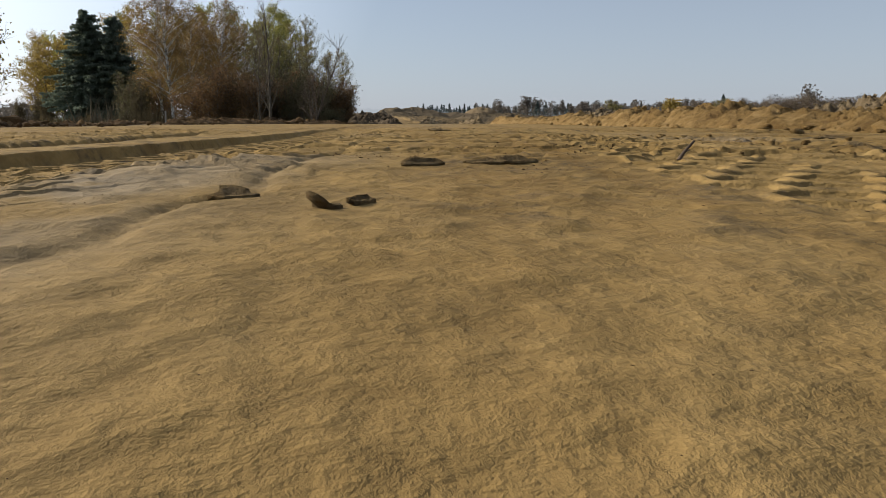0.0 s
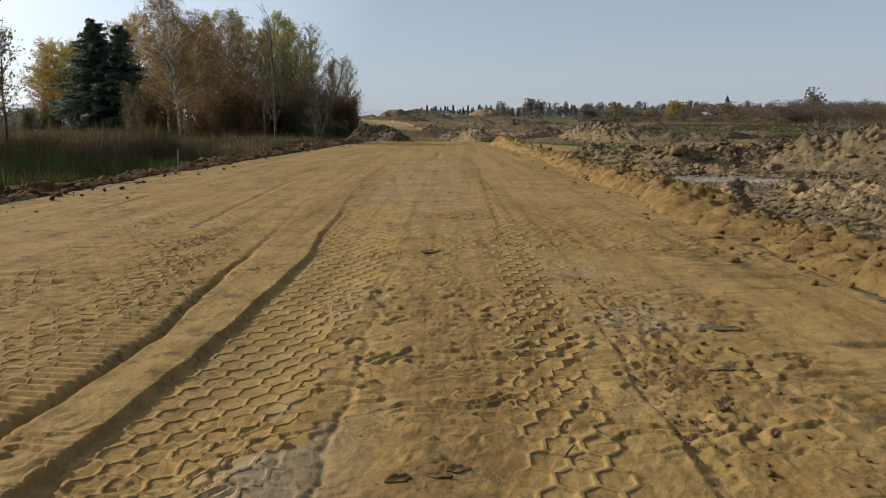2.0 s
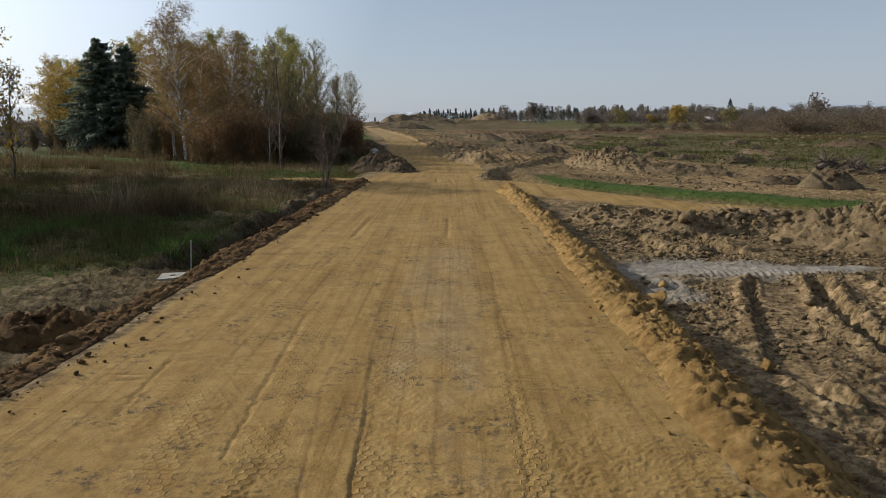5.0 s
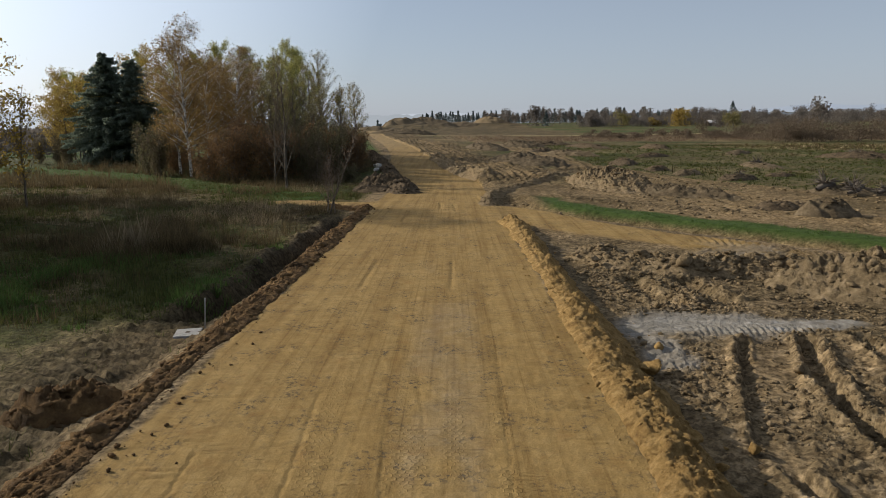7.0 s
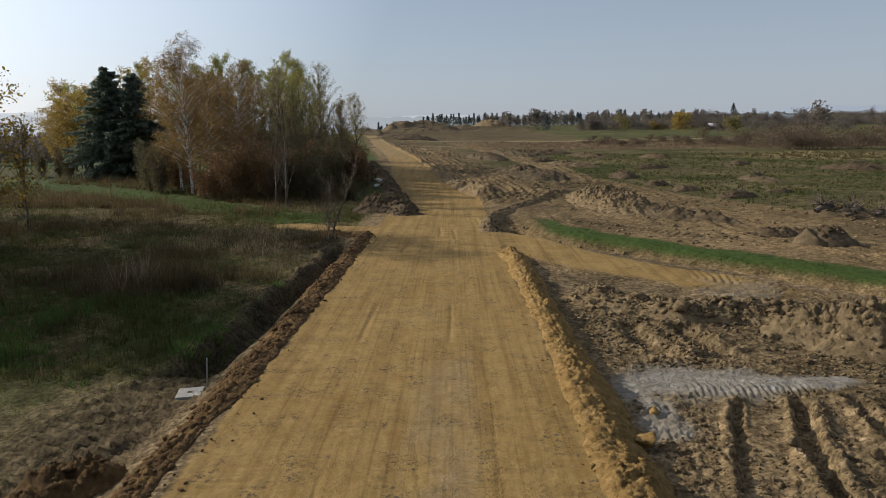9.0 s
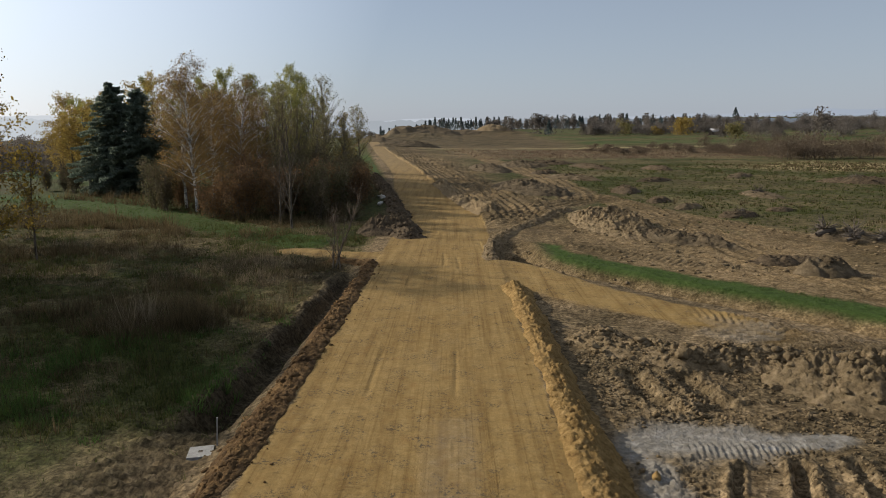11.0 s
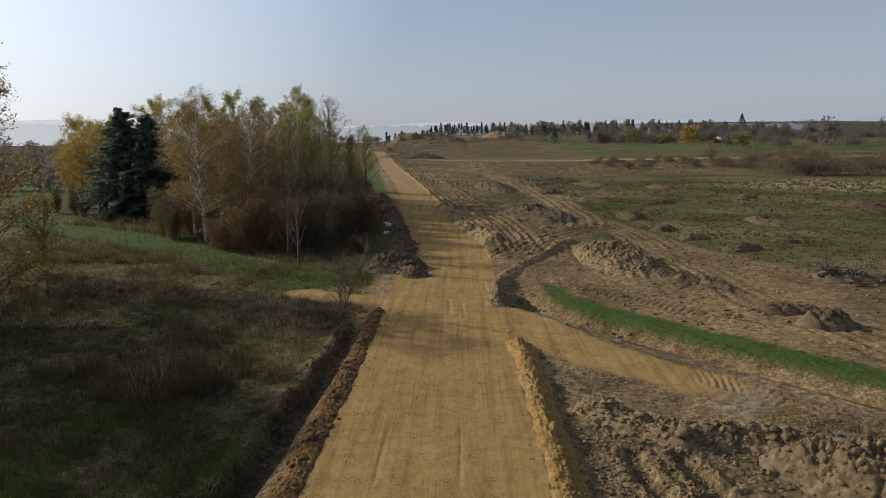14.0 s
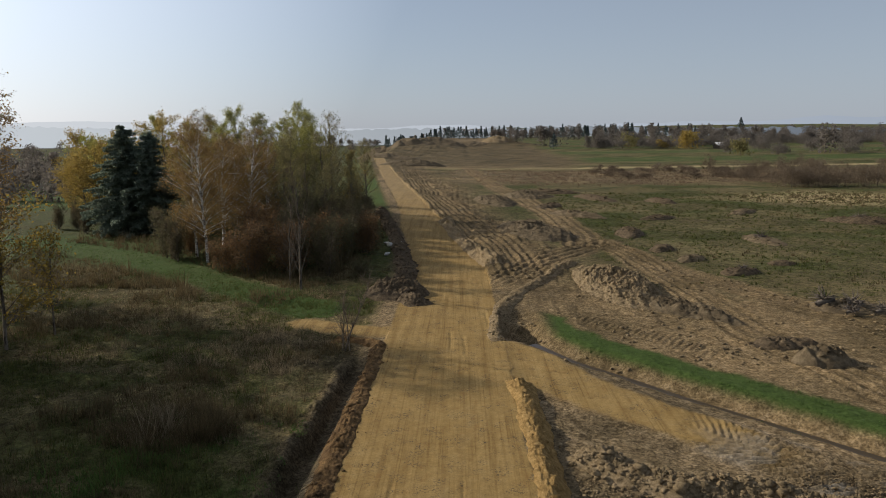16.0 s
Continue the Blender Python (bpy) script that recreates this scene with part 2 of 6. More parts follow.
def terrain(x, y):
    """Height of the ground, and the cover at each point: sand, grass, pale wet clay, straw, main road, side roads."""
    x, y = np.asarray(x, float), np.asarray(y, float)
    xl, xr = road_edges(y)
    zr = np.interp(y, PROFILE_Y, PROFILE_Z)
    zleft = np.interp(y, [-50, 30, 50, 75, 100, 200, 500, 4000], [-.6, -.6, -.55, -.5, -.6, -2, -6, -6]) - 0.02 * np.clip(-x - 45, 0, 150) * ss(60, 150, y)
    zright = np.interp(y, [-50, 22, 30, 40, 60, 85, 110, 220, 420, 600, 900, 4000], [-.42, -.42, -.38, -.4, -.5, -.5, .1, .7, 1.2, 3, 5, 5]) + 0.014 * np.clip(x - 30, 0, 250) * ss(70, 300, y)
    wide = ss(85, 130, y)
    wl = ss(0, 2.0 + 10 * wide, xl - x)
    wr = ss(0, 1.3 + 8 * wide, x - xr)
    z = zr + (zleft - zr) * wl + (zright - zr) * wr
    # cover of the main road
    inside = ss(-.10, .06, np.minimum(x - xl, xr - x) + .34 * (fbm(x * 1.6, y * 1.6, 4, 81) - .5))
    main = inside * ss(420, 300, y)
    # side roads
    ds, run = along(x, y, SPUR)
    spur_w = np.interp(run, [0, 4, 8, 13, 18, 40], [2.4, 2.1, 1.7, 1.45, 1.3, 1.3])
    spur = ss(spur_w + .35, spur_w - .25, ds + .5 * (fbm(x * 1.5, y * 1.5, 3, 82) - .5))
    dl, runl = along(x, y, LEFT_SPUR)
    lsp = ss(1.5, .8, dl + .5 * (fbm(x * 1.5, y * 1.5, 3, 83) - .5))
    zs = np.interp(run, [0, 6, 12, 20, 60], [-.18, -.2, -.25, -.35, -.4])
    z = z + (zs - z) * ss(spur_w + .9, spur_w - .1, ds) * (1 - main) * ss(0, 2.5, x - xr + 1)
    z = z + (np.interp(runl, [0, 9], [-.25, -.5]) - z) * ss(2.2, .9, dl) * (1 - main)
    sand_spur = spur * ss(19.5, 14.5, run + 2.5 * (fbm(x * .8, y * .8, 3, 84) - .5))
    side = np.clip(np.maximum(sand_spur, lsp) - main, 0, 1)
    # the ditch and its green bank
    dd, rund = along(x, y, DITCH)
    z = z - .8 * ss(1.75, .4, dd + .3 * (fbm(x * 1.2, y * 1.2, 3, 85) - .5)) * (1 - main)
    hollow = ss(2.1, .7, along(x, y, [(3.3, 39.8), (3.4, 44)])[0]) * (1 - main)
    z = z - .5 * hollow
    far_side = (x - 10.5) * .82 + (y - 31.5) * .572
    bank = ss(.9, 1.5, dd) * ss(3.6, 2.9, dd + .7 * (fbm(x * 1.1, y * 1.1, 3, 86) - .5)) * (far_side > 0) * ss(4.8, 6.2, x)
    near_bank = ss(.5, .9, dd) * ss(1.7, 1.2, dd) * (far_side <= 0) * ss(.36, .5, fbm(x * .9, y * .9, 3, 87)) * ss(5, 7, x)
    # churned mud on the right and round the mounds
    mud = ss(xr + 1.0, xr + 1.6, x) * (1 - np.clip(side + main, 0, 1)) * ss(.9, 1.4, dd)
    churn = mud * ss(24, 20, y) * ss(21, 15, x) * (.35 + .65 * ss(.35, .62, fbm(x * .45, y * .45, 3, 91)))
    z = z + churn * (.14 * billow(x * 2.0, y * 2.0, 4, 92) - .08 + .12 * billow(x * 5.5, y * 5.5, 3, 93)) + mud * ss(24, 20, y) * (.05 * billow(x * 4, y * 4, 3, 98) + .06 * billow(x * 10, y * 10, 2, 99))
    for pts, w, dig, heave in (([(6.2, 13.8), (5.5, 12.0), (5.0, 10.5), (4.7, 9.3), (4.5, 7.5)], .17, .16, .12),
                              ([(7.6, 13.9), (6.95, 12.2), (6.55, 10.8), (6.3, 9.0), (6.2, 6)], .24, .20, .16),
                              ([(8.9, 14.0), (8.6, 12), (8.5, 9.5), (8.8, 6)], .24, .16, .15),
                              ([(5.35, 19.8), (5.4, 18.2), (5.8, 17.2)], .42, .20, .10), ([(6.85, 19.6), (7.0, 18.2), (7.25, 17.3)], .42, .20, .12)):
        d, r = along(x + .12 * (fbm(x * 2, y * 2, 2, 90) - .5), y, pts)
        z = z - dig * ss(w, w * .45, d + .10 * (vnoise(x * 5, y * 5, 99) - .5)) * mud + heave * np.exp(-((d - w * 1.35) / .13) ** 2) * mud * (.25 + 1.2 * billow(x * 4.5, y * 4.5, 3, 94))
    # a smooth driven lane between the ruts, and another behind the pale patch
    for pts, w in (([(6.9, 14), (5.95, 11.8), (5.2, 10.2), (4.6, 8.6)], .5), ([(6.8, 16.9), (9.2, 17.5), (11.8, 17.7)], .5)):
        d = along(x, y, pts)[0]
        z = z + (-.46 + .03 * fbm(x * 3, y * 3, 3, 89) - z) * .85 * ss(w, w * .6, d) * mud
    pale_d = along(x, y, [(4.2, 14.9), (5.4, 15.4), (6.6, 15.2), (8.0, 15.1), (9.4, 15.35)])[0]
    wide_d = np.interp(x, [4, 5.5, 6.5, 8, 9.6], [1.1, 1.6, 1.35, .75, .35])
    pale = .85 * ss(wide_d, wide_d * .2, pale_d + .9 * (fbm(x * 1.1, y * 1.1, 4, 95) - .5)) * mud
    tail = .7 * ss(.6, .1, along(x, y, [(4.3, 14.4), (4.3, 12.4)])[0] + .7 * (fbm(x * 1.6, y * 1.6, 3, 96) - .5)) * mud
    pale = np.maximum(pale, tail)
    flat = ss(1.1, .4, pale_d)
    z = z + (-.44 + .07 * billow(x * 4, y * 4, 4, 97) - z) * flat * mud * .85
    lugs = ss(.55, .75, np.abs(np.mod(x / .16 + 1.3 * np.abs(y - 15.0), 1) - .5) * 2)
    z = z + .035 * lugs * ss(.5, .3, np.abs(y - 14.75 - .03 * (x - 6))) * ss(5.2, 5.8, x) * ss(9.8, 9, x)
    xh = np.interp(y, [14, 16, 20, 27, 35], [-6.75, -6.7, -6.4, -5.95, -5.55]) + .25 * (fbm(x * .3, y * .5, 2, 135) - .5)
    run_h = ss(15.6, 17.2, y) * ss(36.5, 33, y)
    hol = np.exp(-((x - xh) / .5) ** 4) * run_h
    z = z - .55 * hol + .24 * np.exp(-((x - xh + .95) / .38) ** 2) * run_h * (.3 + 1.3 * billow(x * 2.4, y * 2.4, 4, 136))
    raw_edge = np.exp(-((x - xh + .3) / .95) ** 4) * run_h
    # wheel tracks over the field
    bare, rut = np.zeros_like(z), np.zeros_like(z)
    for k, pts in enumerate(TRACKS):
        d, r = along(x + .8 * (fbm(x * .15, y * .15, 2, 101 + k) - .5), y, pts)
        w = (2.0, 1.9, 1.7, 2.2, 2.9)[k]
        band = ss(w + .9, w - .4, d + .9 * (fbm(x * .7, y * .7, 3, 104) - .5))
        bare = np.maximum(bare, band)
        for off in ((.45, 1.35) if k < 3 else (.7, 1.9) if k == 3 else (.35, 1.15, 1.95)):
            rut = np.maximum(rut, np.exp(-((d - off) / .26) ** 2) * (.5 + .5 * vnoise(x * .3, y * .3, 141)))
            z = z + (.6 + .4 * vnoise(x * .15, y * .15, 130)) * (1.2, 1.3, 1.2, 1.2, 1.0)[k] * (.06 * np.exp(-((d - off - (.34 if k < 3 else .4)) / (.14 if k < 3 else .26)) ** 2) - .09 * np.exp(-((d - off) / (.16 if k < 3 else .28)) ** 2)) * (1 - main)
    works = ss(4.0, 5.5, x - xr + 3) * ss(64, 52, y + .5 * (x - 10) + 6 * (fbm(x * .12, y * .12, 3, 105) - .5)) * (far_side > 0)
    bare = np.maximum(bare, works * (1 - bank))
    shoulder = ss(9 + .05 * y, 3 + .02 * y, x - xr + 4 * (fbm(x * .1, y * .1, 3, 106) - .5)) * ss(44, 52, y) * (x > xr)
    bare = np.maximum(bare, shoulder * ss(400, 250, y))
    z = z + works * (1 - main) * (1 - side) * (1 - bank) * (.13 * billow(x * .8, y * .8, 4, 107) - .03)
    ribs = ss(.5, .8, np.abs(np.mod((x * .83 - y * .55) / .42, 1) - .5) * 2)
    lane = np.exp(-(along(x, y, [(6.5, 45), (10, 41.2), (14, 36.5), (20, 30)])[0] / 1.0) ** 2) * (1 - bank)
    z = z + .06 * ribs * lane * works
    chev = ss(.45, .75, np.abs(np.mod((run + .7 * ds) / .34, 1) - .5) * 2) * ss(1.9, 1.3, ds) * ss(13, 16, run) * ss(40, 30, run)
    z = z + .085 * chev * (1 - main)
    z = z + shoulder * (1 - main) * (1 - .8 * rut) * .38 * billow(x * 1.1, y * 1.1, 4, 143) * ss(52, 62, y) * ss(300, 180, y)
    z = z + shoulder * (1 - main) * .5 * billow(x * .35, y * .35, 4, 108) * ss(52, 62, y) * ss(500, 300, y)
    # distant hills and tips
    z = z + 4.0 * np.exp(-(((x + 38) / 34) ** 4) - ((y - 520) / 60) ** 2) * (.45 + 1.0 * billow(x * .05, y * .03, 4, 109))
    z = z + 4.5 * np.exp(-(((x - 32) / 26) ** 2) - ((y - 560) / 40) ** 2) * (.7 + .5 * billow(x * .04, y * .04, 3, 110))
    z = z + 42 * ss(1400, 3200, np.hypot(x, y)) * (.55 + .6 * fbm(x * .0016 + 3, y * .0016, 3, 111)) * (y > 0)
    tip = ss(150, 260, y) * ss(720, 600, y) * ss(-75, -50, x + .05 * (y - 300)) * ss(58, 40, x - .02 * (y - 300) + 12 * (fbm(x * .03, y * .03, 3, 133) - .5)) * (1 - main)
    tip = tip * np.maximum(ss(215, 260, y), ss(14, 4, x - xr))
    bare = np.maximum(bare, tip)
    z = z + tip * (1.0 + 1.2 * ss(260, 420, y)) * (billow(x * .09, y * .07, 5, 134) - .3)
    # grass cover
    left_green = ss(.8, 2.4, xl - x) * (1 - main) * (1 - side)
    grey_verge = ss(.5, 1.5, xl - x) * ss(6.0, 2.2, xl - x + 3.2 * (fbm(x * .5, y * .5, 3, 112) - .5)) * ss(21, 15, y) + .7 * ss(5.0, 3, np.hypot((x + 9.5) * .9, y - 37.2) + 2 * (fbm(x * .6, y * .6, 3, 113) - .5))
    right_field = (1 - np.clip(bare + main + side, 0, 1)) * (far_side > 2.5) * (x > xr) * ss(45, 56, y + .4 * (x - 10))
    right_field = right_field * (1 - ss(212, 235, y) * ss(46, 32, x - .03 * (y - 300) + 10 * (fbm(x * .04, y * .04, 3, 144) - .5)))
    grass = np.clip(left_green * (1 - .88 * np.clip(grey_verge, 0, 1)) * (1 - .95 * raw_edge) * np.maximum(ss(60, 75, y), .5 + .5 * ss(.35, .6, fbm(x * .25, y * .25, 4, 114))), 0, 1)
    lawn = ss(.35, .5, fbm(x * .03 + 2, y * .03, 3, 115)) * ss(46, 56, y + .28 * x) * (x < xl - 2)
    lane_g = ss(2.9, 1.7, along(x, y, LANE)[0] + 1.2 * (fbm(x * .4, y * .4, 3, 139) - .5)) * left_green
    lawn = np.maximum(lawn, lane_g)
    grass = np.maximum(grass, .95 * lawn * left_green)
    grass = np.maximum(grass, right_field * (.62 + .36 * ss(.42, .62, fbm(x * .09, y * .12, 4, 116))))
    grass = np.maximum(grass, np.maximum(bank, .7 * near_bank))
    strips = right_field * ss(230, 250, y) * ss(.35, .65, np.abs(np.mod(y / 95, 1) - .5) * 2)
    grass = np.maximum(grass, strips * .9)
    straw = right_field * ss(.7, .25, np.hypot((x - 70) / 40, (y - 124) / 25) + .5 * (fbm(x * .1, y * .1, 3, 117) - .5))
    straw = np.maximum(straw, right_field * ss(9, 4, np.abs(y - 222 - .05 * x) + 4 * fbm(x * .03, y * .2, 2, 118)))
    straw = np.maximum(straw, .08 * ss(15, 24, y) * left_green * (1 - lawn) * ss(.5, .68, fbm(x * .16 + 9, y * .2, 4, 119)) * ss(70, 50, y))
    straw = np.maximum(straw, .2 * right_field * ss(.5, .7, fbm(x * .12 + 4, y * .2, 4, 120)))
    heath = right_field * ss(150, 168, y + 8 * (fbm(x * .05, y * .05, 3, 138) - .5)) * ss(216, 206, y)
    grass, straw = np.maximum(grass * (1 - .85 * heath), .12 * tip), straw * (1 - .8 * heath)
    rough = (1 - main) * (1 - side)
    z = z + rough * (.10 * (fbm(x * .7, y * .7, 4, 121) - .5) + left_green * (.16 * (fbm(x * 1.1, y * 1.1, 3, 122) - .5) + .5 * ss(17, 24, y) * ss(60, 45, y) * (fbm(x * .42, y * .42, 3, 140) - .5)) + .27 * np.clip(grey_verge, 0, 1) * (billow(x * 2.6, y * 2.6, 4, 123) + .35 * ss(.5, .8, np.abs(np.mod((y + .5 * x) / .3, 1) - .5) * 2) - .3) * left_green)
    z = z + rough * ss(34, 44, y) * ss(260, 160, y) * (x > xr) * (1 - bank) * .16 * (billow(x * 1.1, y * 1.1, 4, 131) - .25) * (.35 + .65 * bare)
    z = z + .5 * rough * ss(40, 120, y) * (fbm(x * .08, y * .08, 3, 124) - .5)
    z = z + main * road_relief(x.ravel(), y.ravel()).reshape(x.shape) + side * .05 * (fbm(x * 1.5, y * 1.5, 4, 125) - .5)
    grey = np.clip(np.maximum(pale, main * (.36 * ss(.44, .62, fbm(x * 5, y * 3, 5, 126)) * np.exp(-((x + .36) / .16) ** 2) * ss(3.4, 1.5, y) + .3 * ss(.5, .66, fbm(x * 1.4, y * 1.4, 4, 127)) * np.exp(-((x - .95) / .2) ** 2) * ss(1.8, 2.4, y) * ss(4.2, 3.2, y) + .14 * ss(.5, .7, fbm(x * .9, y * .35, 4, 128)) * ss(-1.2, -.6, x) * ss(.6, 0, x) * ss(3, 5, y) * ss(30, 18, y))), 0, 1)
    # road paled with distance, haze put into its colour
    grey = np.maximum(grey, .16 * main * ss(70, 150, y))
    grey = np.maximum(grey, .38 * ss(2.2, 1.4, ds) * ss(13, 17, run) * (1 - main) * ss(.35, .6, fbm(x * .8, y * .8, 3, 137)))
    tan = np.clip(np.maximum(np.maximum(main, side), .13 * bare * (1 - pale) * (1 - .8 * tip)), 0, 1)
    green = np.maximum(lawn * left_green * ss(300, 120, y), .8 * strips)
    # dark soil of spoil, shoulder and ruts; verge and trench darkened for shade too
    topsoil_shade = np.clip(np.maximum(np.clip(grey_verge, 0, 1) * left_green, np.maximum(np.maximum(raw_edge, .7 * tip), np.maximum(.75 * rut, .75 * shoulder * ss(.38, .6, fbm(x * .3, y * .2, 4, 142))))) * (1 - main) * (1 - side), 0, 1)
    return z, np.stack([tan, np.clip(grass, 0, 1), grey, np.clip(straw, 0, 1)], -1), main, side, np.maximum(green, bank), topsoil_shade


SHEET = {}


def ground_at(x, y):
    """Height of the finished ground sheet at one place."""
    k = int(np.clip(np.searchsorted(SHEET["y"], y) - 1, 0, len(SHEET["y"]) - 2))
    f = (y - SHEET["y"][k]) / (SHEET["y"][k + 1] - SHEET["y"][k])
    lo, hi = (np.interp(x, SHEET["x"][q], SHEET["z"][q]) for q in (k, k + 1))
    return float(lo + (hi - lo) * f)


# ---- materials ----
def material(name, rough=0.9, spec=0.3):
    m = bpy.data.materials.new(name)
    m.use_nodes = True
    b = m.node_tree.nodes["Principled BSDF"]
    b.inputs["Roughness"].default_value = rough
    b.inputs["Specular IOR Level"].default_value = spec
    return m, m.node_tree.nodes, m.node_tree.links, b


def coords(n, l, scale=(1, 1, 1)):
    tc, mp = n.new("ShaderNodeTexCoord"), n.new("ShaderNodeMapping")
    mp.inputs["Scale"].default_value = scale
    l.new(tc.outputs["Object"], mp.inputs["Vector"])
    return mp.outputs["Vector"]


def noise_tex(n, l, vec, scale, detail=6, rough=0.6):
    t = n.new("ShaderNodeTexNoise")
    t.inputs["Scale"].default_value, t.inputs["Detail"].default_value, t.inputs["Roughness"].default_value = scale, detail, rough
    l.new(vec, t.inputs["Vector"])
    return t.outputs["Fac"]


def ramp(n, l, fac, stops):
    r = n.new("ShaderNodeValToRGB")
    e = r.color_ramp.elements
    while len(e) < len(stops):
        e.new(0.5)
    for k, (p, c) in enumerate(stops):
        e[k].position, e[k].color = p, (*c, 1)
    l.new(fac, r.inputs["Fac"])
    return r.outputs["Color"]


def mix(n, l, fac, a, b, mode='MIX'):
    m = n.new("ShaderNodeMix")
    m.data_type, m.blend_type = 'RGBA', mode
    if isinstance(fac, float):
        m.inputs[0].default_value = fac
    else:
        l.new(fac, m.inputs[0])
    for k, v in ((6, a), (7, b)):
        if isinstance(v, tuple):
            m.inputs[k].default_value = (*v, 1)
        else:
            l.new(v, m.inputs[k])
    return m.outputs[2]


def bump(n, l, b, height, strength, distance):
    u = n.new("ShaderNodeBump")
    u.inputs["Strength"].default_value, u.inputs["Distance"].default_value = strength, distance
    l.new(height, u.inputs["Height"])
    l.new(u.outputs["Normal"], b.inputs["Normal"])


def earth_material():
    """One soil: rolled sand, brown mud, pale wet clay, grass and straw, by the cover stored on the ground."""
    m, n, l, b = material("soil", 0.95, 0.06)
    at = n.new("ShaderNodeAttribute")
    at.attribute_name = "cover"
    sep = n.new("ShaderNodeSeparateColor")
    l.new(at.outputs["Color"], sep.inputs["Color"])
    v = coords(n, l)
    big, mid, fine = noise_tex(n, l, v, 0.35, 5), noise_tex(n, l, v, 3.2, 9, 0.68), noise_tex(n, l, v, 42, 7, 0.72)
    streak = noise_tex(n, l, coords(n, l, (1.3, 9.0, 1)), 1.4, 6)
    lanes = noise_tex(n, l, coords(n, l, (2.2, 0.10, 1)), 1.0, 7, 0.62)
    scratch = ramp(n, l, noise_tex(n, l, coords(n, l, (2.0, 15.0, 1)), 1.0, 4, 0.55), [(0.57, (0, 0, 0)), (0.64, (1, 1, 1))])
    where = ramp(n, l, noise_tex(n, l, v, 0.8, 4), [(0.55, (0, 0, 0)), (0.64, (0.85, 0.85, 0.85))])
    scratch = mix(n, l, 1.0, scratch, where, 'MULTIPLY')
    scratch = mix(n, l, 1.0, scratch, sep.outputs["Red"], 'MULTIPLY')
    tr = n.new("ShaderNodeAttribute")
    tr.attribute_name = "tread"
    def vec(op, a, b=None, out="Vector"):
        q = n.new("ShaderNodeVectorMath")
        q.operation = op
        for k, w in ((0, a), (1, b)):
            if isinstance(w, tuple):
                q.inputs[k].default_value = w
            elif w is not None:
                l.new(w, q.inputs[k])
        return q.outputs[out]

    def num(op, a, b):
        q = n.new("ShaderNodeMath")
        q.operation = op
        for k, w in ((0, a), (1, b)):
            if isinstance(w, float):
                q.inputs[k].default_value = w
            else:
                l.new(w, q.inputs[k])
        return q.outputs[0]

    tall = 3 ** .5
    lattice = coords(n, l, (1 / .105, 1 / .105 / tall, 0))
    one = vec('MULTIPLY', vec('SUBTRACT', vec('FRACTION', lattice), (.5, .5, 0)), (1, tall, 0))
    two = vec('MULTIPLY', vec('SUBTRACT', vec('FRACTION', vec('ADD', lattice, (.5, .5, 0))), (.5, .5, 0)), (1, tall, 0))
    nearer = n.new("ShaderNodeMix")
    nearer.data_type = 'VECTOR'
    l.new(num('LESS_THAN', vec('LENGTH', two, None, "Value"), vec('LENGTH', one, None, "Value")), nearer.inputs[0])
    l.new(one, nearer.inputs[4])
    l.new(two, nearer.inputs[5])
    hexed = vec('ABSOLUTE', nearer.outputs[1])
    split = n.new("ShaderNodeSeparateXYZ")
    l.new(hexed, split.inputs[0])
    rim = num('MAXIMUM', split.outputs["X"], vec('DOT_PRODUCT', hexed, (.5, .866, 0), "Value"))
    rim = num('ADD', rim, num('MULTIPLY', num('SUBTRACT', mid, .5), .30))
    seam = ramp(n, l, rim, [(0.40, (0, 0, 0)), (0.46, (1, 1, 1))])
    seam = mix(n, l, 1.0, seam, tr.outputs["Fac"], 'MULTIPLY')
    fold = n.new("ShaderNodeMath")
    fold.operation = 'MULTIPLY'
    l.new(noise_tex(n, l, coords(n, l, (2.4, 4.0, 1)), 1.0, 6, 0.6), fold.inputs[0])
    fold.inputs[1].default_value = 13
    fract = n.new("ShaderNodeMath")
    fract.operation = 'FRACT'
    l.new(fold.outputs[0], fract.inputs[0])
    ledge = ramp(n, l, fract.outputs[0], [(0.0, (0, 0, 0)), (0.08, (1, 1, 1)), (1.0, (0, 0, 0))])
    ledge = mix(n, l, 1.0, ledge, ramp(n, l, noise_tex(n, l, v, 1.7, 4), [(0.48, (0, 0, 0)), (0.6, (1, 1, 1))]), 'MULTIPLY')
    sand = ramp(n, l, mid, [(0.25, (0.315, 0.198, 0.066)), (0.5, (0.42, 0.276, 0.100)), (0.75, (0.50, 0.352, 0.15))])
    sand = mix(n, l, 0.45, sand, ramp(n, l, big, [(0.3, (0.35, 0.226, 0.080)), (0.7, (0.47, 0.326, 0.135))]))
    sand = mix(n, l, 0.6, sand, ramp(n, l, lanes, [(0.34, (0.60, 0.53, 0.46)), (0.47, (0.92, 0.90, 0.87)), (0.64, (1.12, 1.12, 1.12))]), 'MULTIPLY')
    # scratches also coloured darker, partly to stand for the shade inside them
    sand = mix(n, l, scratch, sand, (0.27, 0.168, 0.06))
    lines = noise_tex(n, l, coords(n, l, (11.0, 0.11, 1)), 1.0, 5, 0.6)
    sand = mix(n, l, 0.55, sand, ramp(n, l, lines, [(0.36, (0.66, 0.62, 0.56)), (0.46, (1.0, 1.0, 1.0)), (0.62, (1.06, 1.06, 1.06))]), 'MULTIPLY')
    sand = mix(n, l, 0.08, sand, ramp(n, l, streak, [(0.3, (0.72, 0.68, 0.62)), (0.6, (1.0, 1.0, 1.0))]), 'MULTIPLY')
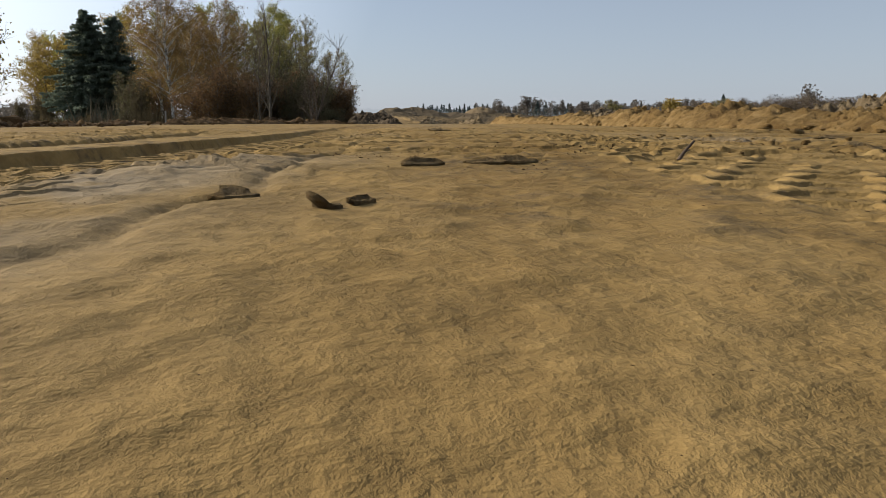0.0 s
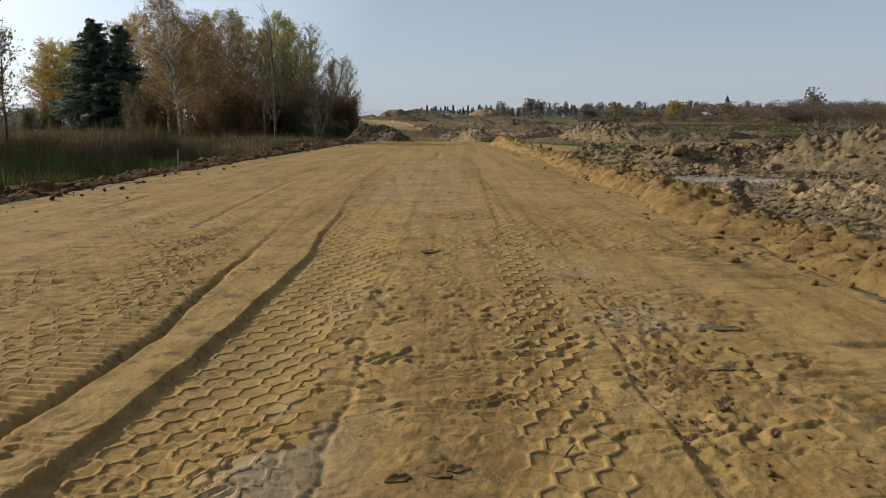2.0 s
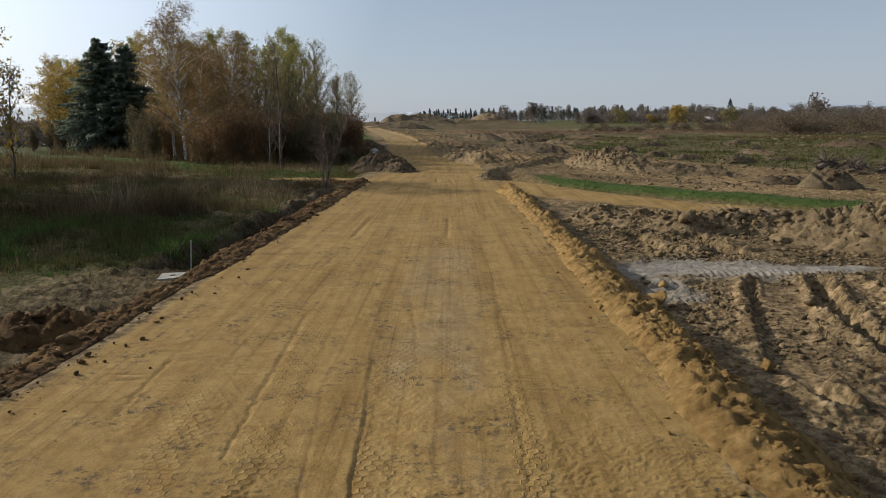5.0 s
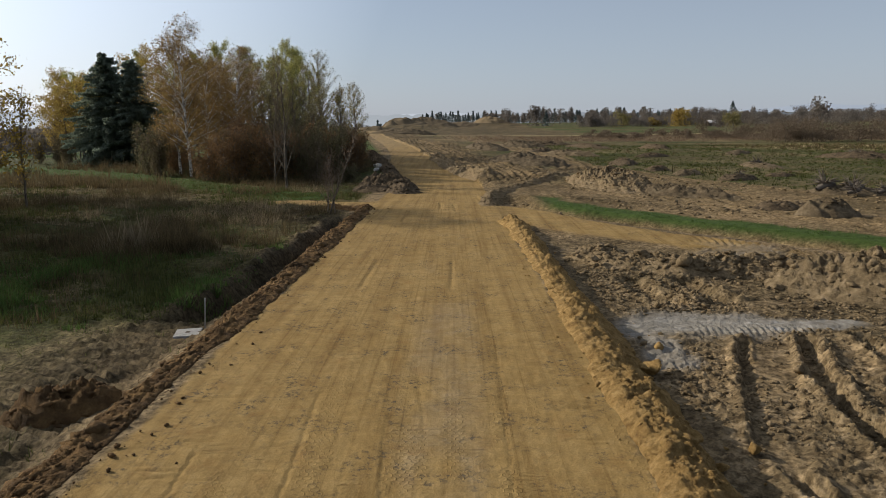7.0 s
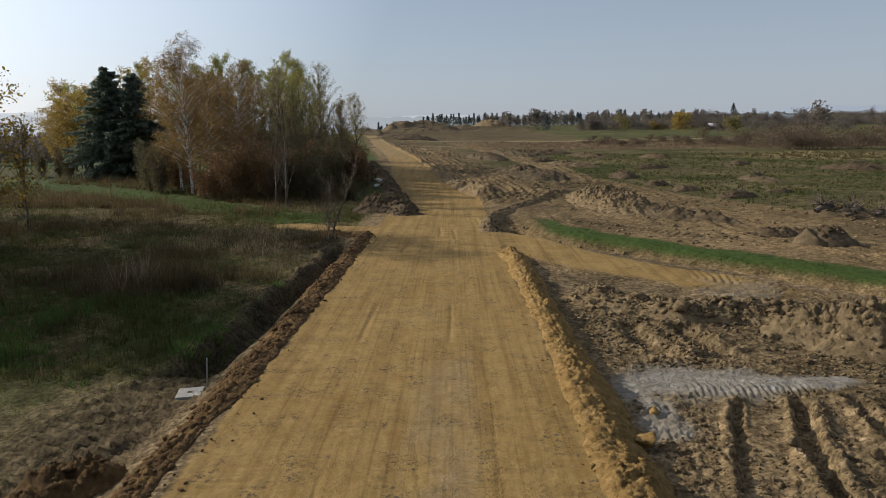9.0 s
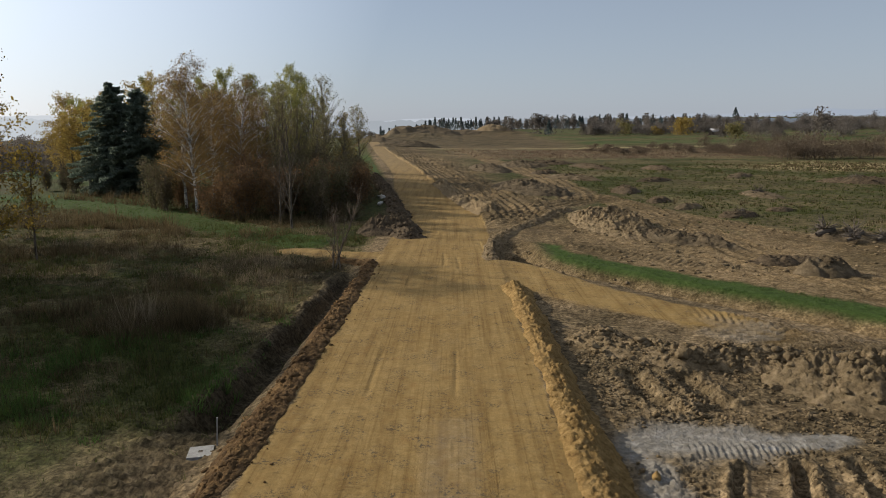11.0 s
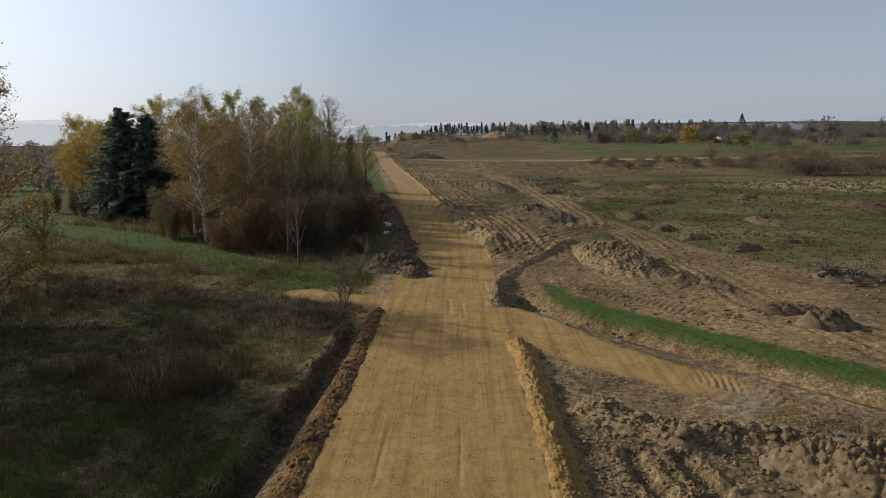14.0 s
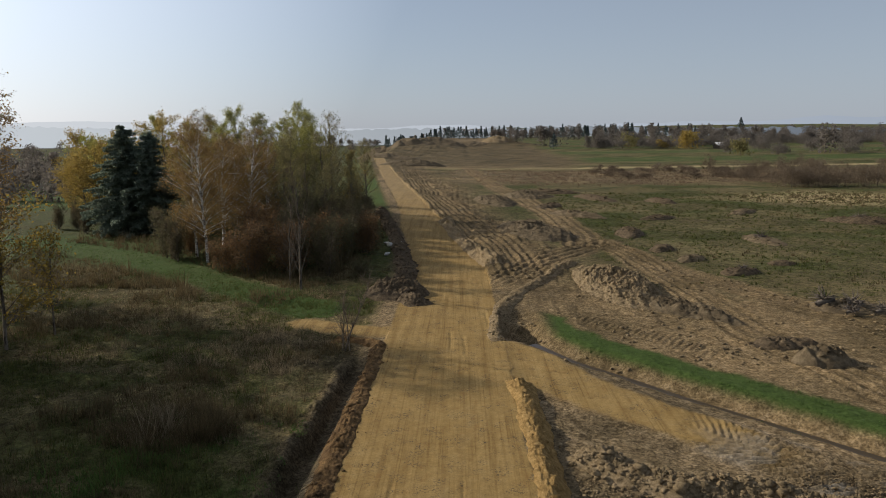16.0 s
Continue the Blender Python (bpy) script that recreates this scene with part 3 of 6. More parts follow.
    sand = mix(n, l, 0.5, sand, ramp(n, l, fine, [(0.3, (0.55, 0.53, 0.5)), (0.62, (1.08, 1.07, 1.04))]), 'MULTIPLY')
    rust = ramp(n, l, noise_tex(n, l, v, 1.7, 5), [(0.56, (0, 0, 0)), (0.74, (0.5, 0.5, 0.5))])
    sand = mix(n, l, rust, sand, (0.27, 0.14, 0.042))
    grit = ramp(n, l, noise_tex(n, l, v, 11, 9, 0.75), [(0.50, (0, 0, 0)), (0.60, (0.85, 0.85, 0.85))])
    grit = mix(n, l, 1.0, grit, ramp(n, l, noise_tex(n, l, v, 1.3, 5), [(0.47, (0, 0, 0)), (0.62, (1, 1, 1))]), 'MULTIPLY')
    sand = mix(n, l, grit, sand, (0.085, 0.07, 0.05))
    sand = mix(n, l, 1.0, sand, (0.87, 0.885, 0.93), 'MULTIPLY')
    mud = ramp(n, l, mid, [(0.30, (0.11, 0.08, 0.044)), (0.5, (0.25, 0.185, 0.104)), (0.70, (0.42, 0.32, 0.195))])
    mud = mix(n, l, 0.5, mud, ramp(n, l, fine, [(0.3, (0.6, 0.6, 0.6)), (0.65, (1.1, 1.1, 1.1))]), 'MULTIPLY')
    clay = ramp(n, l, mid, [(0.3, (0.20, 0.18, 0.145)), (0.55, (0.33, 0.31, 0.27)), (0.75, (0.48, 0.47, 0.45))])
    grass = ramp(n, l, mid, [(0.32, (0.035, 0.042, 0.014)), (0.5, (0.075, 0.085, 0.026)), (0.75, (0.12, 0.13, 0.042))])
    grass = mix(n, l, 0.5, grass, ramp(n, l, noise_tex(n, l, v, 0.12, 6), [(0.35, (0.105, 0.085, 0.038)), (0.6, (0.07, 0.10, 0.024))]))
    grass = mix(n, l, 0.6, grass, ramp(n, l, fine, [(0.3, (0.5, 0.5, 0.5)), (0.7, (1.2, 1.2, 1.1))]), 'MULTIPLY')
    straw = ramp(n, l, mid, [(0.3, (0.27, 0.205, 0.105)), (0.55, (0.45, 0.365, 0.195)), (0.8, (0.58, 0.48, 0.28))])
    clump = noise_tex(n, l, v, 1.1, 10, 0.72)
    grass = mix(n, l, ramp(n, l, clump, [(0.50, (0, 0, 0)), (0.62, (0.7, 0.7, 0.7))]), grass, (0.112, 0.102, 0.044))
    grass = mix(n, l, ramp(n, l, clump, [(0.36, (0.75, 0.75, 0.75)), (0.46, (0, 0, 0))]), grass, (0.024, 0.026, 0.011))
    grain = noise_tex(n, l, v, 8.5, 5, 0.62)
    patch = noise_tex(n, l, v, 2.1, 5, 0.62)
    g_rough = ramp(n, l, grain, [(0.40, (0.50, 0.48, 0.46)), (0.50, (0.95, 0.95, 0.95)), (0.60, (1.30, 1.28, 1.25))])
    p_rough = ramp(n, l, patch, [(0.40, (0.58, 0.56, 0.53)), (0.52, (1.0, 1.0, 1.0)), (0.62, (1.28, 1.25, 1.2))])
    mud = mix(n, l, 0.5, mix(n, l, 0.9, mud, g_rough, 'MULTIPLY'), p_rough, 'MULTIPLY')
    grass = mix(n, l, 0.8, mix(n, l, 0.8, grass, g_rough, 'MULTIPLY'), p_rough, 'MULTIPLY')
    straw = mix(n, l, 0.6, straw, p_rough, 'MULTIPLY')
    sand = mix(n, l, 0.14, mix(n, l, 0.16, sand, g_rough, 'MULTIPLY'), p_rough, 'MULTIPLY')
    lu = n.new("ShaderNodeAttribute")
    lu.attribute_name = "lush"
    grass = mix(n, l, lu.outputs["Fac"], grass, ramp(n, l, mid, [(0.3, (0.036, 0.06, 0.015)), (0.7, (0.082, 0.125, 0.033))]))
    straw = mix(n, l, 0.5, straw, ramp(n, l, clump, [(0.35, (0.35, 0.33, 0.3)), (0.6, (1.15, 1.15, 1.1))]), 'MULTIPLY')
    mud = mix(n, l, 0.4, mud, ramp(n, l, clump, [(0.34, (0.45, 0.43, 0.40)), (0.5, (1.0, 1.0, 1.0)), (0.66, (1.35, 1.32, 1.28))]), 'MULTIPLY')
    mud = mix(n, l, 0.9, mud, ramp(n, l, noise_tex(n, l, v, 0.09, 10, 0.7), [(0.36, (0.42, 0.44, 0.42)), (0.5, (0.9, 0.9, 0.9)), (0.64, (1.3, 1.25, 1.2))]), 'MULTIPLY')
    # darker mud for dark soil, and for shade painted on verge and trench
    ts = n.new("ShaderNodeAttribute")
    ts.attribute_name = "topsoil_shade"
    mud = mix(n, l, ts.outputs["Fac"], mud, mix(n, l, 1.0, mud, (0.50, 0.52, 0.55), 'MULTIPLY'))
    c = mix(n, l, sep.outputs["Red"], mud, sand)
    c = mix(n, l, sep.outputs["Blue"], c, clay)
    c = mix(n, l, sep.outputs["Green"], c, grass)
    c = mix(n, l, at.outputs["Alpha"], c, straw)
    c = mix(n, l, 1.0, c, (0.74, 0.74, 0.74), 'MULTIPLY')
    l.new(c, b.inputs["Base Color"])
    add = n.new("ShaderNodeMath")
    add.operation = 'MULTIPLY_ADD'
    l.new(fine, add.inputs[0])
    add.inputs[1].default_value = 0.33
    l.new(mid, add.inputs[2])
    add2 = n.new("ShaderNodeMath")
    add2.operation = 'MULTIPLY_ADD'
    l.new(streak, add2.inputs[0])
    add2.inputs[1].default_value = 0.05
    l.new(add.outputs[0], add2.inputs[2])
    add3 = n.new("ShaderNodeMath")
    add3.operation = 'MULTIPLY_ADD'
    l.new(scratch, add3.inputs[0])
    add3.inputs[1].default_value = -0.9
    l.new(add2.outputs[0], add3.inputs[2])
    add4 = n.new("ShaderNodeMath")
    add4.operation = 'MULTIPLY_ADD'
    l.new(seam, add4.inputs[0])
    add4.inputs[1].default_value = 0.75
    l.new(add3.outputs[0], add4.inputs[2])
    add5 = n.new("ShaderNodeMath")
    add5.operation = 'MULTIPLY_ADD'
    l.new(ledge, add5.inputs[0])
    add5.inputs[1].default_value = 0.06
    l.new(add4.outputs[0], add5.inputs[2])
    bump(n, l, b, add5.outputs[0], 0.6, 0.028)
    wide = n.new("ShaderNodeBump")
    rest = n.new("ShaderNodeMath")
    rest.operation = 'MULTIPLY_ADD'
    rest.inputs[1].default_value, rest.inputs[2].default_value = -0.68, 1.0
    l.new(sep.outputs["Red"], rest.inputs[0])
    l.new(rest.outputs[0], wide.inputs["Strength"])
    wide.inputs["Distance"].default_value = 0.14
    l.new(mix(n, l, 0.35, patch, grain), wide.inputs["Height"])
    for link in list(b.inputs["Normal"].links):
        l.new(wide.outputs["Normal"], link.from_node.inputs["Normal"])
    return m


def lump_material(name, dark, midc, light, scale=4.0):
    m, n, l, b = material(name, 0.95, 0.08)
    v = coords(n, l)
    geo = n.new("ShaderNodeNewGeometry")
    mid, fine = noise_tex(n, l, v, scale, 9, 0.7), noise_tex(n, l, v, 22, 8, 0.75)
    c = ramp(n, l, mid, [(0.30, dark), (0.5, midc), (0.70, light)])
    c = mix(n, l, 0.5, c, ramp(n, l, fine, [(0.3, (0.6, 0.6, 0.6)), (0.65, (1.1, 1.1, 1.1))]), 'MULTIPLY')
    c = mix(n, l, 0.5, c, ramp(n, l, geo.outputs["Random Per Island"], [(0.0, (0.7, 0.7, 0.7)), (1.0, (1.15, 1.12, 1.08))]), 'MULTIPLY')
    c = mix(n, l, 1.0, c, (0.78, 0.78, 0.78), 'MULTIPLY')
    l.new(c, b.inputs["Base Color"])
    bump(n, l, b, fine, 1.0, 0.06)
    return m


def leaf_material(name, a, bcol, through=0.45):
    m, n, l, b = material(name, 0.8, 0.1)
    geo = n.new("ShaderNodeNewGeometry")
    c = ramp(n, l, geo.outputs["Random Per Island"], [(0.0, a), (1.0, bcol)])
    c = mix(n, l, 0.6, c, ramp(n, l, noise_tex(n, l, coords(n, l), 0.5, 3), [(0.3, (0.58, 0.58, 0.58)), (0.7, (1.0, 0.98, 0.94))]), 'MULTIPLY')
    l.new(c, b.inputs["Base Color"])
    tr = n.new("ShaderNodeBsdfTranslucent")
    l.new(c, tr.inputs["Color"])
    sh = n.new("ShaderNodeMixShader")
    sh.inputs[0].default_value = through
    l.new(b.outputs[0], sh.inputs[1])
    l.new(tr.outputs[0], sh.inputs[2])
    l.new(sh.outputs[0], n["Material Output"].inputs["Surface"])
    return m


def bark_material(name, dark, light, scale=(6, 6, 2)):
    m, n, l, b = material(name, 0.9, 0.2)
    f = noise_tex(n, l, coords(n, l, scale), 1.0, 6)
    l.new(ramp(n, l, f, [(0.38, dark), (0.55, light)]), b.inputs["Base Color"])
    bump(n, l, b, f, 0.5, 0.02)
    return m


SOIL = earth_material()
SAND_LUMP = lump_material("yellow_clay", (0.16, 0.095, 0.034), (0.35, 0.225, 0.085), (0.50, 0.34, 0.145))
MUD_LUMP = lump_material("grey_earth", (0.11, 0.08, 0.046), (0.255, 0.19, 0.108), (0.41, 0.31, 0.19))
HEAP_LUMP = lump_material("tipped_earth", (0.06, 0.045, 0.027), (0.155, 0.118, 0.072), (0.27, 0.212, 0.135), 1.6)
DARK_LUMP = lump_material("dark_topsoil", (0.05, 0.038, 0.025), (0.125, 0.093, 0.058), (0.24, 0.18, 0.115))
BANK_LUMP = lump_material("brown_clay", (0.06, 0.038, 0.02), (0.155, 0.095, 0.043), (0.31, 0.195, 0.085), 2.4)
BARK = bark_material("grey_bark", (0.045, 0.036, 0.027), (0.14, 0.115, 0.085))
BIRCH_BARK = bark_material("birch_bark", (0.05, 0.045, 0.04), (0.62, 0.60, 0.56), (3, 3, 5))
TWIG = bark_material("twig_bark", (0.06, 0.042, 0.03), (0.13, 0.092, 0.062))
LEAF_ASPEN = leaf_material("aspen_leaf", (0.21, 0.22, 0.065), (0.40, 0.38, 0.11))
LEAF_GOLD = leaf_material("golden_leaf", (0.28, 0.20, 0.055), (0.44, 0.32, 0.09))
LEAF_RUST = leaf_material("rust_leaf", (0.20, 0.135, 0.06), (0.34, 0.225, 0.085))
LEAF_DULL = leaf_material("dull_leaf", (0.19, 0.175, 0.075), (0.31, 0.265, 0.11))
LEAF_BUSH = leaf_material("bush_leaf", (0.13, 0.08, 0.042), (0.25, 0.15, 0.07))
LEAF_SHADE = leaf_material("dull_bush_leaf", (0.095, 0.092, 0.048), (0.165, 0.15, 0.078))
LEAF_DIM = leaf_material("dim_gold_leaf", (0.22, 0.16, 0.04), (0.36, 0.26, 0.06))
LEAF_BRUSH = leaf_material("brush_leaf", (0.078, 0.068, 0.040), (0.14, 0.118, 0.064))
NEEDLE = leaf_material("spruce_needle", (0.12, 0.155, 0.12), (0.21, 0.25, 0.19), 0.5)
BLADE_GREEN = leaf_material("green_blade", (0.04, 0.052, 0.016), (0.115, 0.12, 0.036), 0.4)
BLADE_DRY = leaf_material("dry_blade", (0.06, 0.045, 0.023), (0.165, 0.125, 0.064), 0.4)
BLADE_HEATH = leaf_material("heath_blade", (0.15, 0.105, 0.07), (0.25, 0.185, 0.125), 0.4)
SCRUB_TWIG = leaf_material("scrub_twig", (0.125, 0.095, 0.066), (0.205, 0.158, 0.11), 0.3)
BLADE_PALE = leaf_material("seed_blade", (0.15, 0.115, 0.07), (0.30, 0.24, 0.15), 0.45)
BLADE_LUSH = leaf_material("lush_blade", (0.055, 0.095, 0.024), (0.10, 0.16, 0.04), 0.35)
# far wood paler, far needles bluer: some haze put into the base colours
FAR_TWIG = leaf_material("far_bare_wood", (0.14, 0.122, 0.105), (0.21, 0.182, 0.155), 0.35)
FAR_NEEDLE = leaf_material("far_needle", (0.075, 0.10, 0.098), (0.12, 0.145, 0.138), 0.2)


# ---- mesh tools ----
def raw_mesh(name, verts, faces, mat, smooth=False):
    me = bpy.data.meshes.new(name)
    verts = np.asarray(verts, np.float32)
    me.vertices.add(len(verts))
    me.vertices.foreach_set("co", verts.ravel())
    sizes = np.array([len(f) for f in faces], np.int32) if not isinstance(faces, np.ndarray) else np.full(len(faces), faces.shape[1], np.int32)
    flat = faces.ravel() if isinstance(faces, np.ndarray) else np.array([i for f in faces for i in f], np.int32)
    me.loops.add(len(flat))
    me.loops.foreach_set("vertex_index", flat.astype(np.int32))
    me.polygons.add(len(sizes))
    me.polygons.foreach_set("loop_start", np.concatenate([[0], np.cumsum(sizes)[:-1]]).astype(np.int32))
    if smooth:
        me.polygons.foreach_set("use_smooth", np.ones(len(sizes), bool))
    me.materials.append(mat)
    me.update(calc_edges=True)
    return me


class Pile:
    """Collects tubes, blades and lumps for one mesh."""

    def __init__(self):
        self.v, self.f, self.n = [], [], 0

    def add(self, verts, faces):
        self.v.append(np.asarray(verts, np.float32))
        self.f.extend(tuple(i + self.n for i in f) for f in faces)
        self.n += len(verts)

    def tube(self, pts, radii, sides=5):
        pts = np.asarray(pts, float)
        d = np.empty_like(pts)
        d[1:-1], d[0], d[-1] = pts[2:] - pts[:-2], pts[1] - pts[0], pts[-1] - pts[-2]
        d /= np.sqrt((d * d).sum(1))[:, None] + 1e-9
        u = np.where(np.abs(d[:, 2:]) > .6, (0.31, 0.95, 0.05), (0.0, 0.0, 1.0))
        a = np.stack([d[:, 1] * u[:, 2] - d[:, 2] * u[:, 1], d[:, 2] * u[:, 0] - d[:, 0] * u[:, 2], d[:, 0] * u[:, 1] - d[:, 1] * u[:, 0]], 1)
        a /= np.sqrt((a * a).sum(1))[:, None] + 1e-9
        b = np.stack([d[:, 1] * a[:, 2] - d[:, 2] * a[:, 1], d[:, 2] * a[:, 0] - d[:, 0] * a[:, 2], d[:, 0] * a[:, 1] - d[:, 1] * a[:, 0]], 1)
        t = 2 * math.pi * np.arange(sides) / sides
        ring = np.cos(t)[None, :, None] * a[:, None] + np.sin(t)[None, :, None] * b[:, None]
        verts = (pts[:, None] + np.asarray(radii, float)[:, None, None] * ring).reshape(-1, 3)
        faces = []
        for k in range(len(pts) - 1):
            for s in range(sides):
                q = (s + 1) % sides
                faces.append((k * sides + s, k * sides + q, (k + 1) * sides + q, (k + 1) * sides + s))
        faces.append(tuple(range((len(pts) - 1) * sides, len(pts) * sides)))
        self.add(verts, faces)

    def mesh(self, name, mat, smooth=False):
        return raw_mesh(name, np.concatenate(self.v), self.f, mat, smooth)


def part(name, mesh, parent, label=""):
    ob = new(name, mesh)
    ob.parent = parent
    return tagged(ob, label) if label else ob


def leaf_cloud(points, size, r, stretch=1.0):
    """Small four-sided leaves at the given points, turned at random, as vertex and face arrays."""
    p = np.asarray(points, float)
    k = len(p)
    a = r.normal(size=(k, 3))
    a /= np.linalg.norm(a, axis=1)[:, None]
    b = np.cross(a, r.normal(size=(k, 3)))
    b /= np.linalg.norm(b, axis=1)[:, None] + 1e-9
    s = size * r.uniform(.6, 1.3, (k, 1))
    a, b = a * s * stretch, b * s * .6
    v = np.stack([p - a, p + b, p + a, p - b], 1).reshape(-1, 3)
    return v, np.arange(4 * k).reshape(k, 4)


# ---- the ground, one sheet to the horizon ----
def ground_sheet():
    ys = [-1500, -600, -250, -110, -50, -25, -13, -8, -5, -3.2, -2, -1.2, -.7, -.4, -.2, -.1, -.03]
    y = 0.03
    while y < 3600:
        ys.append(y)
        y += max(.008, y / 190) if y < 3 else y / 230 if y < 25 else y / 190 if y < 60 else y / 165 if y < 190 else y / 85
    ys = np.array(ys)
    even = np.linspace(-1, 1, 1501)
    tail = np.linspace(0, 1, 23)[1:] ** 3.2
    rows = []
    for y in ys:
        w = .74 * max(y, 0) + 1.1
        out = 1500 + max(y, 0) - w
        # columns lie closer on the road and on the rutted ground beside it
        lo = np.interp(y, [3, 9, 24, 40, 4000], [-1.2, -4.5, -6.5, -6.5, -6.5]) + np.interp(y, CENTRE_Y, CENTRE_X) * ss(24, 40, y)
        hi = np.interp(y, [3, 9, 24, 40, 90, 4000], [1.3, 7, 9, 14, 22, 22]) + np.interp(y, CENTRE_Y, CENTRE_X) * ss(24, 40, y)
        dens = np.cumsum(1 + 1.9 * ss(.12 * w, 0, np.maximum(lo - even * w, even * w - hi)))
        core = np.interp(np.linspace(dens[0], dens[-1], 431), dens, even)
        rows.append(np.concatenate([-(w + tail[::-1] * out), core * w, w + tail * out]))
    X = np.array(rows)
    Y = np.repeat(ys[:, None], X.shape[1], 1)
    Z, cover, main, side, lush, topsoil_shade = terrain(X, Y)
    SHEET.update(x=X, y=ys, z=Z)
    nr, nc = X.shape
    idx = np.arange(nr * nc).reshape(nr, nc)
    quads = np.stack([idx[:-1, :-1], idx[:-1, 1:], idx[1:, 1:], idx[1:, :-1]], -1).reshape(-1, 4)
    verts = np.stack([X, Y, Z], -1).reshape(-1, 3)
    cover = cover.reshape(-1, 4)
    tread = (tread_mask(X.ravel(), Y.ravel()) * main.ravel()).astype(np.float32)
    fm, fs = main.ravel()[quads].mean(1), side.ravel()[quads].mean(1)
    fy = verts[quads[:, 0], 1]
    kind = np.where((fm > .5), 1, np.where(fs > .5, 2, 0))
    for k, name, label, cat in ((0, "ground", "rough ground of mud, dry grass and meadow", "ground"), (1, "road", "rolled yellow sand road bed with tyre prints", "road"), (2, "side_road", "bare sandy farm track joining the road bed", "road")):
        q = quads[kind == k]
        used, inv = np.unique(q, return_inverse=True)
        me = raw_mesh(name, verts[used], inv.reshape(-1, 4), SOIL, k > 0)
        at = me.attributes.new("cover", 'FLOAT_COLOR', 'POINT')
        at.data.foreach_set("color", cover[used].astype(np.float32).ravel())
        at = me.attributes.new("tread", 'FLOAT', 'POINT')
        at.data.foreach_set("value", tread[used])
        at = me.attributes.new("lush", 'FLOAT', 'POINT')
        at.data.foreach_set("value", lush.ravel()[used].astype(np.float32))
        at = me.attributes.new("topsoil_shade", 'FLOAT', 'POINT')
        at.data.foreach_set("value", topsoil_shade.ravel()[used].astype(np.float32))
        tagged(new(name, me), label, cat, kind="structure")


ground_sheet()


# ---- earth banks, mounds and lumps ----
def ico(level):
    bm = bmesh.new()
    bmesh.ops.create_icosphere(bm, subdivisions=level, radius=1)
    v = np.array([q.co[:] for q in bm.verts])
    f = np.array([[q.index for q in p.verts] for p in bm.faces])
    bm.free()
    return v, f


ICO1, ICO2 = ico(1), ico(3)


def lump_verts(base, seed, squash=.75, rugged=.35):
    r = np.random.RandomState(seed)
    v = base.copy()
    for k in range(12):
        d = r.normal(size=3)
        d /= np.linalg.norm(d)
        cut = r.uniform(.35, .75)
        over = np.maximum(v @ d - cut, 0)
        v = v - over[:, None] * d * .85
    q = 1 + rugged * (billow(v[:, 0] * 2.2 + seed, v[:, 1] * 2.2 + v[:, 2] * 1.7, 4, seed) - .35)
    q = q * (1 + .22 * (billow(v[:, 0] * 5 + v[:, 2] * 3 + seed, v[:, 1] * 5 - v[:, 2] * 4, 3, seed + 3) - .35))
    return v * q[:, None] * (1, 1, squash)


